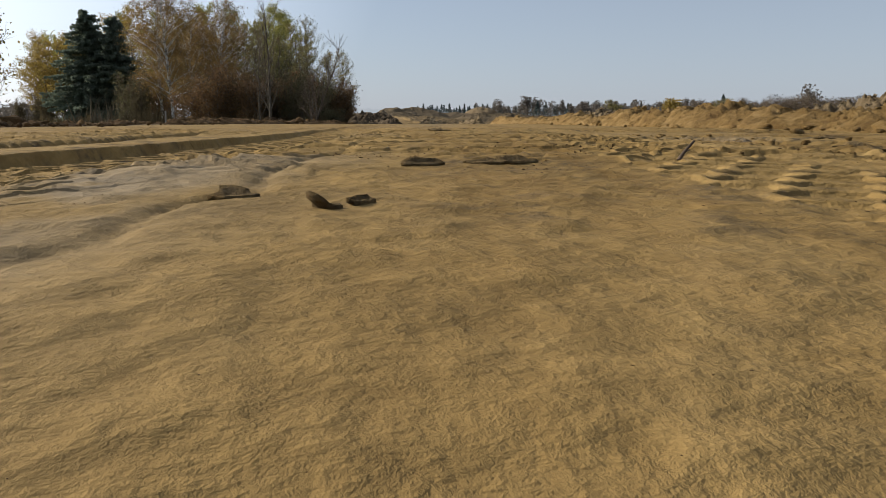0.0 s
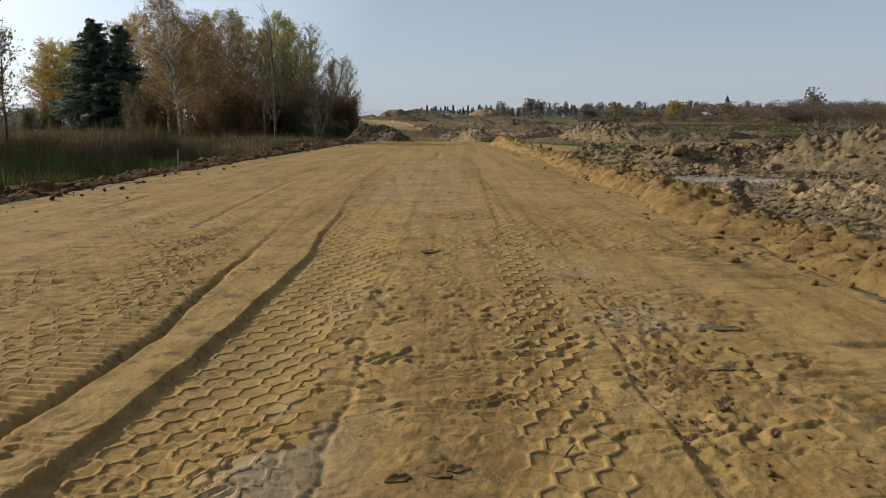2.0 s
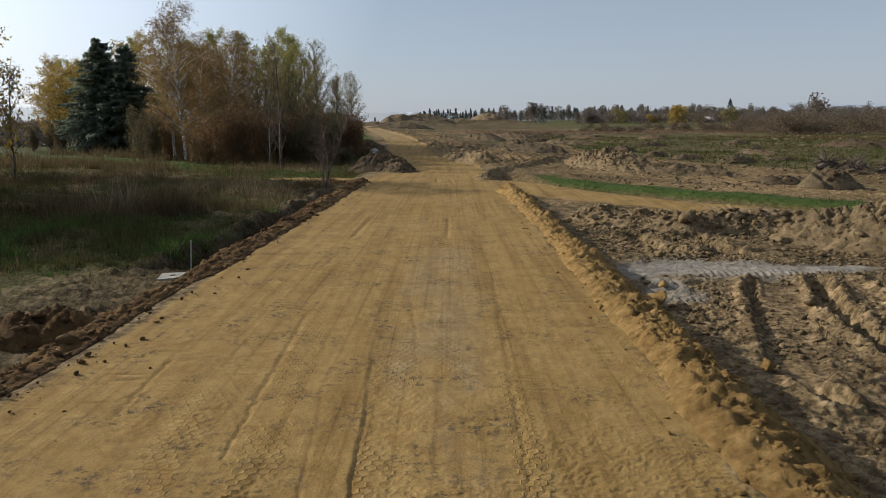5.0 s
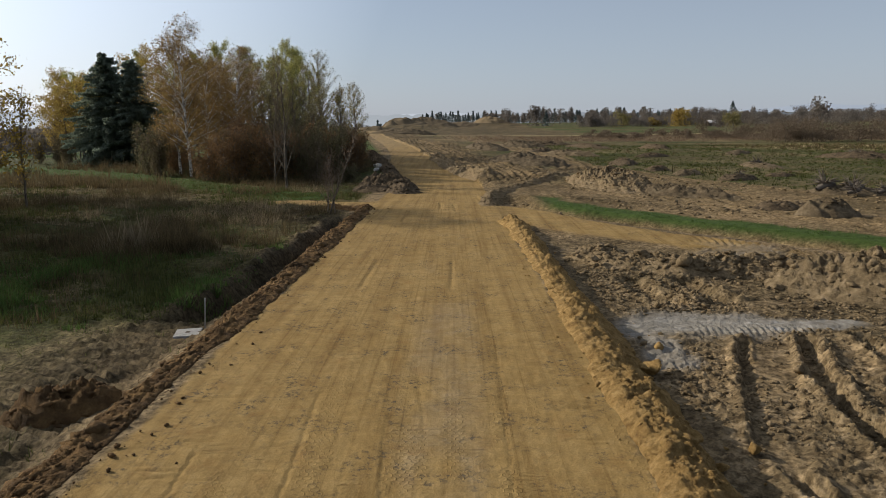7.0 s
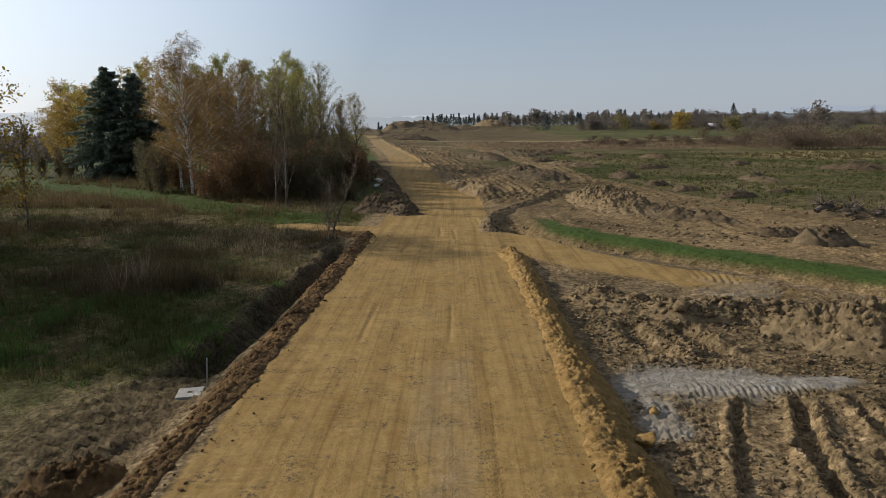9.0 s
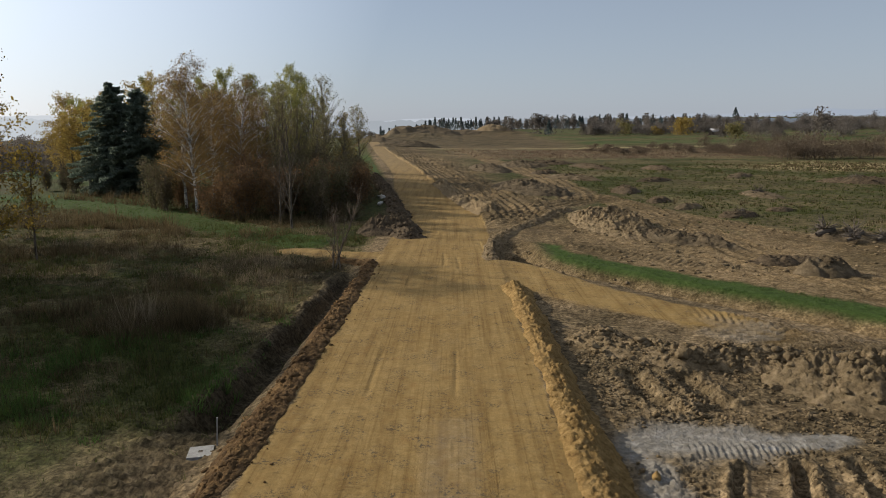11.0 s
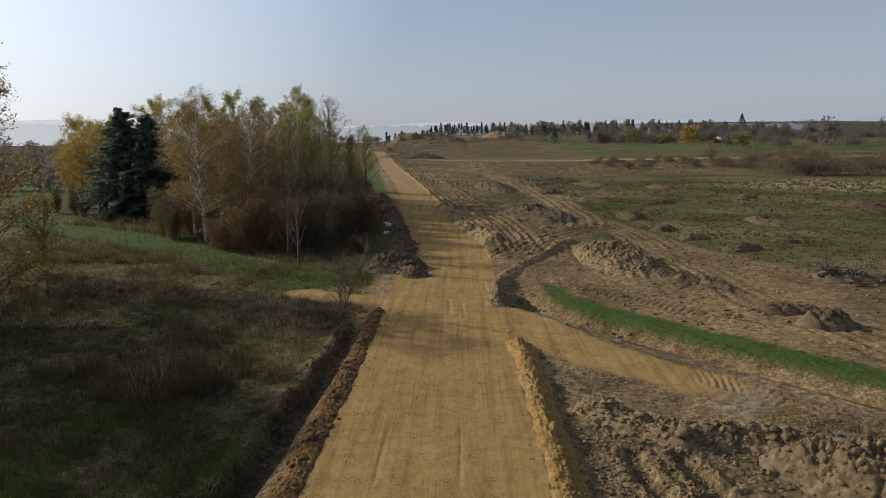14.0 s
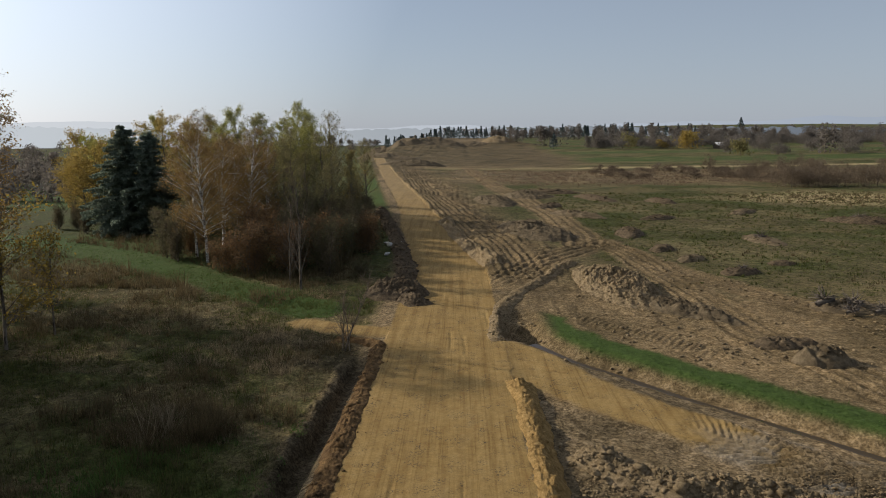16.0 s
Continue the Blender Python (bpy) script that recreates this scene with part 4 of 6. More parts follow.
def ridge(name, pts, half, height, mat, label, seed, step0=.035, cols=36, skew=0.0, lumps=3.0, crumbs=700, big=.16, fine=1.0):
    """A bank of tipped earth that follows a line, lying on the ground."""
    pts = np.array(pts, float)
    seg = np.hypot(*np.diff(pts, axis=0).T)
    cum = np.concatenate([[0], np.cumsum(seg)])
    s, ss_ = 0.0, []
    while s < cum[-1]:
        ss_.append(s)
        yy = np.interp(s, cum, pts[:, 1])
        s += max(step0, abs(yy) * .004)
    S = np.array(ss_)
    cx, cy = np.interp(S, cum, pts[:, 0]), np.interp(S, cum, pts[:, 1])
    tx, ty = np.gradient(cx, S), np.gradient(cy, S)
    ln = np.hypot(tx, ty)
    nx, ny = ty / ln, -tx / ln
    u = np.linspace(-1, 1, cols)
    wv = half * (.7 + .35 * vnoise(S * .5, S * 0, seed) + .35 * fbm(S * 2.0, S * 0, 3, seed + 7))
    X, Y = cx[:, None] + nx[:, None] * wv[:, None] * u, cy[:, None] + ny[:, None] * wv[:, None] * u
    ends = ss(0, .8, S) * ss(cum[-1], cum[-1] - .8, S)
    prof = np.clip(1 - np.abs(u - skew * (1 - u * u)) ** 1.6, 0, 1)
    hv = height * (.45 + .9 * fbm(S * .8, S * 0 + seed, 3, seed + 1)) * ends
    zb = terrain(X, Y)[0]
    lump = billow(X * lumps, Y * lumps, 5, seed + 2)
    Z = zb + hv[:, None] * prof * (.6 + .8 * lump) + .12 * (billow(X * 6, Y * 6, 3, seed + 3) - .3) * prof ** .5 + .08 * (billow(X * 15, Y * 15, 3, seed + 5) - .3) * prof ** .5
    Z = Z - .03 * (1 - ss(0, .12, prof))
    nr, nc = X.shape
    idx = np.arange(nr * nc).reshape(nr, nc)
    quads = np.stack([idx[:-1, :-1], idx[:-1, 1:], idx[1:, 1:], idx[1:, :-1]], -1).reshape(-1, 4)
    ob = new(name, raw_mesh(name, np.stack([X, Y, Z], -1).reshape(-1, 3), quads, mat, False))
    q = np.random.RandomState(seed)
    V, F, k, forms = [], [], len(ICO1[0]), [lump_verts(ICO1[0], seed + i, .62, .9) for i in range(10)]
    for i in range(crumbs):
        a, b = q.randint(1, nr - 1), int(nc * np.clip(.5 + .26 * q.normal(), .02, .97))
        size = fine * (.012 + .0011 * abs(Y[a, b])) + big * q.uniform() ** 5
        th = q.uniform(0, 6.283)
        v = forms[i % 10] * size * q.uniform(.55, 1.5, 3)
        V.append(np.stack([v[:, 0] * math.cos(th) - v[:, 1] * math.sin(th), v[:, 0] * math.sin(th) + v[:, 1] * math.cos(th), v[:, 2]], 1) + (X[a, b], Y[a, b], Z[a, b] - size * .2))
        F.append(ICO1[1] + i * k)
    tagged(part("clod_cover", raw_mesh("clod_cover", np.concatenate(V), np.concatenate(F), mat), ob), kind="stuff")
    return tagged(ob, label, "earth bank")


def mound(name, x, y, rx, ry, h, turn, mat, label, seed, lumps=1.2, rings=54, spokes=130, group="", clods=260, big=.20):
    """A tipped heap of earth."""
    r = np.linspace(0, 1, rings)[:, None]
    t = np.linspace(0, 2 * math.pi, spokes, endpoint=False)[None, :]
    rim = .82 + .36 * fbm(np.cos(t) * 1.6 + seed, np.sin(t) * 1.6, 3, seed)
    a, b = r * np.cos(t) * rim * rx, r * np.sin(t) * rim * ry
    c, s = math.cos(radians(turn)), math.sin(radians(turn))
    X, Y = a * c - b * s, a * s + b * c
    zb = terrain(X + x, Y + y)[0]
    base = ground_at(x, y)
    prof = np.clip(1 - r ** 2.4, 0, 1) + 0 * t
    Z = zb - base + h * prof * (.30 + .75 * fbm((X + seed) * lumps * .45, Y * lumps * .45, 3, seed + 1) + .30 * billow(X * lumps, Y * lumps, 3, seed + 2)) - .06 * r ** 6
    Z = Z + min(1, h) * max(1, .35 * h) * (1 - r ** 4) * (.48 * (billow(X * lumps * 1.9, Y * lumps * 1.9, 4, seed + 4) - .3) + .24 * (billow(X * lumps * 6, Y * lumps * 6, 2, seed + 5) - .3))
    idx = np.arange(rings * spokes).reshape(rings, spokes)
    nxt = np.roll(idx, -1, 1)
    quads = np.stack([idx[:-1], idx[1:], nxt[1:], nxt[:-1]], -1).reshape(-1, 4)
    ob = new(name, raw_mesh(name, np.stack([X, Y, Z], -1).reshape(-1, 3), quads, mat, False))
    ob.location = (x, y, base)
    q = np.random.RandomState(seed)
    V, F, k = [], [], len(ICO1[0])
    forms = [lump_verts(ICO1[0], seed + i, .55, 1.0) for i in range(9)]
    for i in range(min(clods, int(clods / 13 * (rx * ry) ** .8) + 40)):
        a, b = int(rings * q.uniform(.1, .99)), q.randint(spokes)
        v = forms[i % 9] * (.05 + big * q.uniform() ** 4) * min(1.5, .6 + rx * .16) * q.uniform(.6, 1.4, 3)
        V.append(v[:, [0, 1, 2] if i % 2 else [1, 0, 2]] + (X[a, b], Y[a, b], Z[a, b] - .01))
        F.append(ICO1[1] + i * k)
    tagged(part("clod_cover", raw_mesh("clod_cover", np.concatenate(V), np.concatenate(F), mat), ob), kind="stuff")
    return tagged(ob, label, "earth heap", group)


def lumps(name, spots, mat, label, seed, kind="stuff"):
    """Many small clods as one scatter. Each spot: x, y, radius, lift."""
    r = np.random.RandomState(seed)
    forms = [lump_verts(ICO1[0], seed + k, .7, .5) for k in range(12)]
    spots = np.asarray(spots)
    z = terrain(spots[:, 0], spots[:, 1])[0]
    V, F, n = [], [], len(ICO1[0])
    for k, (x, y, rad, lift) in enumerate(spots):
        a = r.uniform(0, 6.28)
        c, s = math.cos(a), math.sin(a)
        v = forms[k % 12] * rad * r.uniform(.55, 1.5, 3)
        V.append(np.stack([v[:, 0] * c - v[:, 1] * s + x, v[:, 0] * s + v[:, 1] * c + y, v[:, 2] + z[k] + lift + rad * .12], 1))
        F.append(ICO1[1] + k * n)
    return tagged(new(name, raw_mesh(name, np.concatenate(V), np.concatenate(F), mat)), label, "clods", kind=kind)


def clod(x, y, size, mat, label, seed, lift=0.0):
    ob = new("clod", raw_mesh("clod", lump_verts(ICO2[0], seed) * size, ICO2[1], mat))
    ob.location = (x, y, ground_at(x, y) + size * .45 + lift)
    ob.rotation_euler = (0, 0, seed * 1.3)
    return tagged(ob, label, "clod", "clods along the road")


R_LINE = [(3.0, -4), (2.95, 3), (2.95, 9), (3.0, 15), (2.92, 22), (2.85, 28), (2.6, 31.2)]
L_LINE = [(-5.75, -4), (-5.65, 4), (-5.4, 8), (-5.2, 13), (-5.0, 20), (-4.95, 28), (-4.9, 34), (-4.9, 37), (-5.8, 38.2), (-8, 38.8)]
ridge("earth_bank", R_LINE, .64, .37, SAND_LUMP, "crumbly yellow clay bank along the road edge", 201, lumps=4.0, crumbs=7500, big=.07, fine=.6)
ridge("earth_bank", L_LINE, .50, .17, BANK_LUMP, "low dark brown earth bank beside the grass verge", 211, lumps=5, crumbs=4200, big=.17, fine=.8)
ridge("earth_bank", [(2.2, 37.8), (1.9, 39.2), (2.2, 42), (2.9, 47), (4.4, 51.5), (7.0, 56.2), (10.6, 64)], .62, .30, MUD_LUMP, "curved bank of brown earth at the road junction", 221, lumps=2.5, crumbs=1200)
ridge("earth_bank", [(-3.0, 47.0), (-4.2, 49.5), (-4.8, 54), (-5.2, 62), (-6.3, 70), (-7.4, 78), (-9.5, 90), (-13, 108)], .95, .75, DARK_LUMP, "dark earth bank along the road towards the trees", 231, lumps=2.6, crumbs=1800, big=.3)
ridge("earth_bank", [(3.2, 63), (1.6, 72), (-.2, 82), (-2.6, 96)], .9, .7, MUD_LUMP, "brown earth bank on the far road edge", 241, lumps=1.6)
ridge("earth_bank", [(4.4, 24.2), (5.6, 22.4), (7.3, 21.2), (9.6, 20.8), (11.5, 20.2)], 1.0, .55, MUD_LUMP, "lumpy bank of dug grey-brown mud", 251, lumps=2.4, cols=44, crumbs=3200, big=.2)
mound("earth_mound", 12.3, 18.0, 3.4, 2.0, 1.35, -25, MUD_LUMP, "large heap of dug brown mud with roots", 261, 2.2, 70, 180, clods=900, big=.16)
mound("earth_mound", 16.5, 15.0, 3.2, 2.2, 1.3, -30, MUD_LUMP, "large heap of dug brown mud with roots", 265, 2.2, 70, 180, clods=900, big=.16)
mound("earth_mound", 12.4, 53.5, 3.1, 8.0, 1.25, 2, MUD_LUMP, "broad heap of tipped grey-brown earth", 271, 2.0, 80, 220, clods=1300, big=.22)
mound("earth_mound", 15.2, 46.0, 1.7, 4.6, .7, 36, HEAP_LUMP, "long low tail of tipped grey-brown earth", 275, 2.0, clods=500, big=.18)
mound("earth_mound", 9.2, 84.0, 4.4, 8.0, 1.3, 20, HEAP_LUMP, "heap of tipped earth beside the wheel tracks", 281, .7)
mound("earth_mound", 6.0, 118.0, 3.5, 8.0, 1.2, 10, HEAP_LUMP, "dark heap of earth beside the wheel tracks", 285, .6)
mound("earth_mound", 12.5, 128.0, 4.5, 6.0, 1.0, 10, HEAP_LUMP, "dark heap of earth beside the wheel tracks", 287, .6)
mound("earth_mound", -6.9, 10.6, 1.0, .75, .45, 20, BANK_LUMP, "small heap of brown clay on the verge", 295, 2.6, 30, 70)
mound("earth_mound", -5.2, 51.5, 2.6, 3.0, 1.2, 20, DARK_LUMP, "dark earth heap at the corner of the track", 291, 1.3)
for k, (x, y, rx, ry, h) in enumerate([(19.4, 35.0, 1.7, 1.3, .85), (18.6, 38, 2.2, 1.1, .5), (24.7, 59.5, 2.2, 1.3, .6), (22.6, 66, 2.2, 1.2, .5), (21.4, 72, 2.4, 1.3, .55), (20.8, 84, 4.6, 1.8, .7), (35, 78.5, 4.2, 1.8, .6), (34, 117, 4, 1.8, .8), (24, 123, 6, 2, .7), (17, 100, 5, 2, .8), (54.5, 93, 5.5, 2.2, .9), (17.5, 135, 6, 2.4, .9), (27, 46.5, 2.8, 1.8, .6), (30.5, 64, 1.6, 1.0, .35), (28, 97, 3.4, 1.4, .5), (43, 104, 3.6, 1.5, .5), (14.5, 112, 4, 2, .6)]):
    mound("turf_mound", x, y, rx, ry, h, 15 * k, DARK_LUMP if k % 3 else HEAP_LUMP, "small heap of dug turf and soil in the field", 300 + 5 * k, 1.6, 22, 48, "turf heaps in the field")
for k, (x, y, rx, ry, h) in enumerate([(-56, 500, 20, 26, 7.0), (-38, 512, 22, 26, 5.6), (-16, 522, 20, 22, 4.2), (4, 530, 16, 18, 3.2), (-30, 300, 8, 14, 2.2), (-16, 240, 6, 12, 2.0)]):
    mound("spoil_heap", x, y, rx, ry, h, 20 * k, HEAP_LUMP, "distant grey-brown spoil heap on the rise", 340 + 5 * k, .16, 40, 90, "spoil heaps on the rise")
mound("sand_heap", 30, 552, 15, 15, 5.0, 0, MUD_LUMP, "distant tan sand heap on the rise", 375, .12, 40, 90)
big = [(3.05, 8.15, .27, .15), (3.45, 8.95, .20, .05), (3.6, 8.2, .14, 0), (4.28, 8.8, .16, 0), (3.62, 11.7, .30, .08), (4.25, 13.4, .20, 0), (2.75, 4.9, .12, .1), (2.95, 5.8, .10, .12), (2.8, 6.9, .11, .1), (3.3, 6.6, .14, .05), (3.1, 10.2, .15, .12), (3.0, 14.5, .16, .12), (3.3, 17, .15, .05), (2.8, 3.6, .11, .1)]
for k, (x, y, s, lift) in enumerate(big):
    clod(x, y, s * .85, SAND_LUMP, "rounded lump of yellow clay on the bank", 400 + k, lift)
for k, (x, y, s) in enumerate([(7.2, 20.6, .5), (6.4, 16.6, .2), (5.2, 16.7, .25), (19.4, 34.2, .35), (4.6, 21.8, .3), (9.2, 18.6, .3), (10.4, 17.6, .35), (11.2, 16.6, .3), (6.4, 11.8, .28), (7.8, 11.4, .25)]):
    clod(x, y, s * .62, MUD_LUMP, "broken lump of grey-brown earth", 450 + k, .25 if k in (0, 4) else .0)


def strip_spots(line, half, count, lo, hi, y0, y1, seed, lift=.08):
    r = np.random.RandomState(seed)
    line = np.array(line)
    y = y0 + (y1 - y0) * r.uniform(0, 1, count) ** 1.7
    x = np.interp(y, line[:, 1], line[:, 0]) + np.clip(r.normal(0, half * .55, count), -half * 1.1, half * 1.6)
    rad = lo + (hi - lo) * r.uniform(0, 1, count) ** 4
    return np.stack([x, y, rad, lift * (1 - np.abs(x - np.interp(y, line[:, 1], line[:, 0])) / half * .9).clip(0, 1)], 1)


lumps("loose_clods", strip_spots(R_LINE, .9, 1500, .008, .05, 1.5, 31, 501, .05), SAND_LUMP, "loose crumbs of yellow clay", 501)
lumps("loose_clods", strip_spots([(-5.5, -4), (-5.2, 8), (-4.95, 20), (-4.9, 37)], .95, 900, .012, .07, 4, 37, 511, .04), BANK_LUMP, "loose crumbs of dark soil", 511)
r = np.random.RandomState(521)
mx, my = r.uniform(3.9, 15, 16000), 3 + 19 * r.uniform(0, 1, 16000)
keep = fbm(mx * .5, my * .5, 3, 91) + .3 * r.uniform(0, 1, 16000) > .58
keep &= terrain(mx, my)[1][:, 2] < .4
mx, my = mx[keep], my[keep]
lumps("loose_clods", np.stack([mx, my, .014 + .0012 * my + .07 * r.uniform(0, 1, len(mx)) ** 4, 0 * mx], 1), MUD_LUMP, "broken grey-brown clods of churned mud", 521)
r = np.random.RandomState(531)
mx, my = r.uniform(3, 28, 9000), r.uniform(34, 130, 9000)
keep = (terrain(mx, my)[1][:, 1] < .3) & (fbm(mx * .3, my * .3, 3, 533) > .5) & (terrain(mx, my)[1][:, 0] < .6)
mx, my = mx[keep], my[keep]
lumps("loose_clods", np.stack([mx, my, .03 + .18 * r.uniform(0, 1, len(mx)) ** 3, 0 * mx], 1), MUD_LUMP, "clods strewn over the worked ground", 531)
r = np.random.RandomState(541)
mx, my = .76 + .5 * r.uniform(0, 1, 260) ** 1.6, r.uniform(.55, 3.4, 260)
lumps("loose_clods", np.stack([mx, my, .003 + .013 * r.uniform(0, 1, 260) ** 2.5, 0 * mx], 1), SAND_LUMP, "crumbs of broken sand crust", 541)

r = np.random.RandomState(551)
mx, my = r.uniform(-.75, .8, 9000), .07 + 1.9 * r.uniform(0, 1, 9000) ** 1.5
keep = fbm(mx * 2.2 + 3, my * 2.6, 4, 552) + .16 * r.uniform(0, 1, 9000) > .62
mx, my = mx[keep], my[keep]
lumps("loose_crumbs", np.stack([mx, my, .0005 + .0010 * my + .0018 * my * r.uniform(0, 1, len(mx)) ** 4, 0 * mx - .0005], 1), BANK_LUMP, "brown crumbs of soil pressed into the sand", 553)

# water in the ditch
wm, n_, l_, b_ = material("ditch_water", 0.3, 0.3)
b_.inputs["Base Color"].default_value = (0.045, 0.032, 0.018, 1)
bump(n_, l_, b_, noise_tex(n_, l_, coords(n_, l_), 3, 3), 0.08, 0.02)
wp = Pile()
dl = np.array(DITCH)
tt = np.linspace(1, len(dl) - 1, 60)
cx, cy = np.interp(tt, range(len(dl)), dl[:, 0]), np.interp(tt, range(len(dl)), dl[:, 1])
wv = []
for a, b in zip(cx, cy):
    wv += [(a - .3, b - .22, -1.12), (a + .3, b + .22, -1.12)]
wp.add(wv, [(2 * k, 2 * k + 1, 2 * k + 3, 2 * k + 2) for k in range(59)])
tagged(new("water", wp.mesh("water", wm)), "shallow brown water in the ditch", "water", kind="structure")


# ---- trees ----
def grow(style, height, seed):
    """Trunk and crown meshes of one tree. Style: how it branches and what leaves it bears."""
    r = np.random.RandomState(seed)
    wood, twigs, leaves = Pile(), Pile(), []
    stems = style.get("stems", 1)
    for st in range(stems):
        lean = r.normal(0, style.get("lean", .03), 2) + (0 if stems == 1 else r.normal(0, .18, 2))
        h = height * (1 if st == 0 else r.uniform(.6, .95))
        k = np.linspace(0, 1, 12)
        sway = np.cumsum(r.normal(0, .012 * h, (12, 2)), 0)
        path = np.stack([lean[0] * k * h + sway[:, 0] * k, lean[1] * k * h + sway[:, 1] * k, k * h - .15 * (1 - k)], 1)
        if stems > 1:
            path[:, :2] += r.normal(0, .25, 2)
        rad = style["girth"] * h * (1 - k) ** .8 + .012
        wood.tube(path, rad, 7)
        for i in range(int(style["limbs"] / (1 if stems == 1 else stems ** .5))):
            f = style["from"] + (1 - style["from"]) * (i + r.uniform()) / (style["limbs"] / (1 if stems == 1 else stems ** .5))
            f = min(f, .985)
            p = np.array([np.interp(f, k, path[:, c]) for c in range(3)])
            az = r.uniform(0, 6.283)
            rise = radians(style["rise"] + r.normal(0, 11))
            g = (f - style["from"]) / (1 - style["from"])
            ln = h * style["spread"] * (style["shape"](g)) * r.uniform(.65, 1.2)
            d = np.array([math.cos(az) * math.cos(rise), math.sin(az) * math.cos(rise), math.sin(rise)])
            bend = style["bend"]
            q = [p + d * ln * u + np.array([0, 0, bend * ln * u * u]) for u in (0, .35, .7, 1)]
            r0 = max(.012, np.interp(f, k, rad) * .5)
            wood.tube(q, [r0, r0 * .7, r0 * .42, .006], 4)
            for j in range(style["twigs"]):
                u = r.uniform(.2, 1)
                o = p + d * ln * u + np.array([0, 0, bend * ln * u * u])
                e = d + r.normal(0, .55, 3)
                e[2] += style["twig_rise"]
                e /= np.linalg.norm(e)
                tl = style["twig"] * (1.15 - .5 * u) * r.uniform(.6, 1.3)
                end = o + e * tl + np.array([0, 0, style["droop"] * tl])
                twigs.tube([o, end], [.010, .004], 3)
                bare = style.get("thin", 0) * min(1, max(0, (f - .5) / .45))
                for c in range(int(style["leaves"] * (1 - bare) + r.uniform())):
                    w = r.uniform(.15, 1.05)
                    leaves.append(o + (end - o) * w + r.normal(0, style["fuzz"], 3))
    v, f = leaf_cloud(leaves, style["leaf"], r) if leaves else (None, None)
    return wood, twigs, (v, f)


def tree(name, style, height, x, y, label, seed, bark=None, turn=0.0):
    wood, twigs, (v, f) = grow(style, height, seed)
    root = new(name)
    root.location, root.rotation_euler = (x, y, ground_at(x, y)), (0, 0, turn)
    part("trunk", wood.mesh("trunk", bark or BARK, True), root)
    tagged(part("branchwork", twigs.mesh("branchwork", TWIG), root), kind="stuff")
    if v is not None:
        part("crown", raw_mesh("crown", v, f, style["mat"]), root)
    return tagged(root, label, style.get("category", "tree"), style.get("group", "trees beside the road"))


UPRIGHT = dict(girth=.011, limbs=64, rise=50, spread=.26, bend=.12, twigs=8, twig=.95, twig_rise=.5, droop=0, leaves=17, leaf=.095, fuzz=.17, shape=lambda g: (.35 + 1.0 * math.sin(math.pi * min(.98, .18 + .8 * g)) ** .8) * (1.05 - .55 * g), mat=LEAF_ASPEN, thin=.35)
UPRIGHT["from"] = .2
BIRCH = dict(girth=.010, limbs=78, rise=46, spread=.27, bend=-.12, twigs=10, twig=1.15, twig_rise=.05, droop=-.75, leaves=15, leaf=.078, fuzz=.17, shape=lambda g: .5 + .75 * math.sin(math.pi * min(1, .12 + .85 * g)) - .35 * g, mat=LEAF_RUST, thin=.8)
BIRCH["from"] = .17
ROUND = dict(girth=.012, limbs=48, rise=35, spread=.33, bend=.05, twigs=8, twig=1.0, twig_rise=.35, droop=-.05, leaves=15, leaf=.125, fuzz=.22, shape=lambda g: .45 + .8 * math.sin(math.pi * min(1, .15 + .8 * g)), mat=LEAF_GOLD)
ROUND["from"] = .15
SPARSE = dict(UPRIGHT, leaves=5, mat=LEAF_DULL, limbs=50, twigs=8, leaf=.10)
BARE = dict(girth=.010, limbs=26, rise=58, spread=.28, bend=.1, twigs=6, twig=.7, twig_rise=.5, droop=0, leaves=0, leaf=.05, fuzz=.1, shape=lambda g: 1.1 - .6 * g, mat=LEAF_DULL)
BARE["from"] = .12
BUSH = dict(girth=.007, limbs=58, rise=52, spread=.36, bend=-.08, twigs=5, twig=.85, twig_rise=.3, droop=-.08, leaves=7, leaf=.08, fuzz=.26, shape=lambda g: 1.0 - .55 * g, mat=LEAF_BUSH, stems=5, lean=.16, category="bush", group="bushes under the trees")
BUSH["from"] = .02
BRUSH = dict(BUSH, leaves=5, mat=LEAF_BRUSH, leaf=.075)


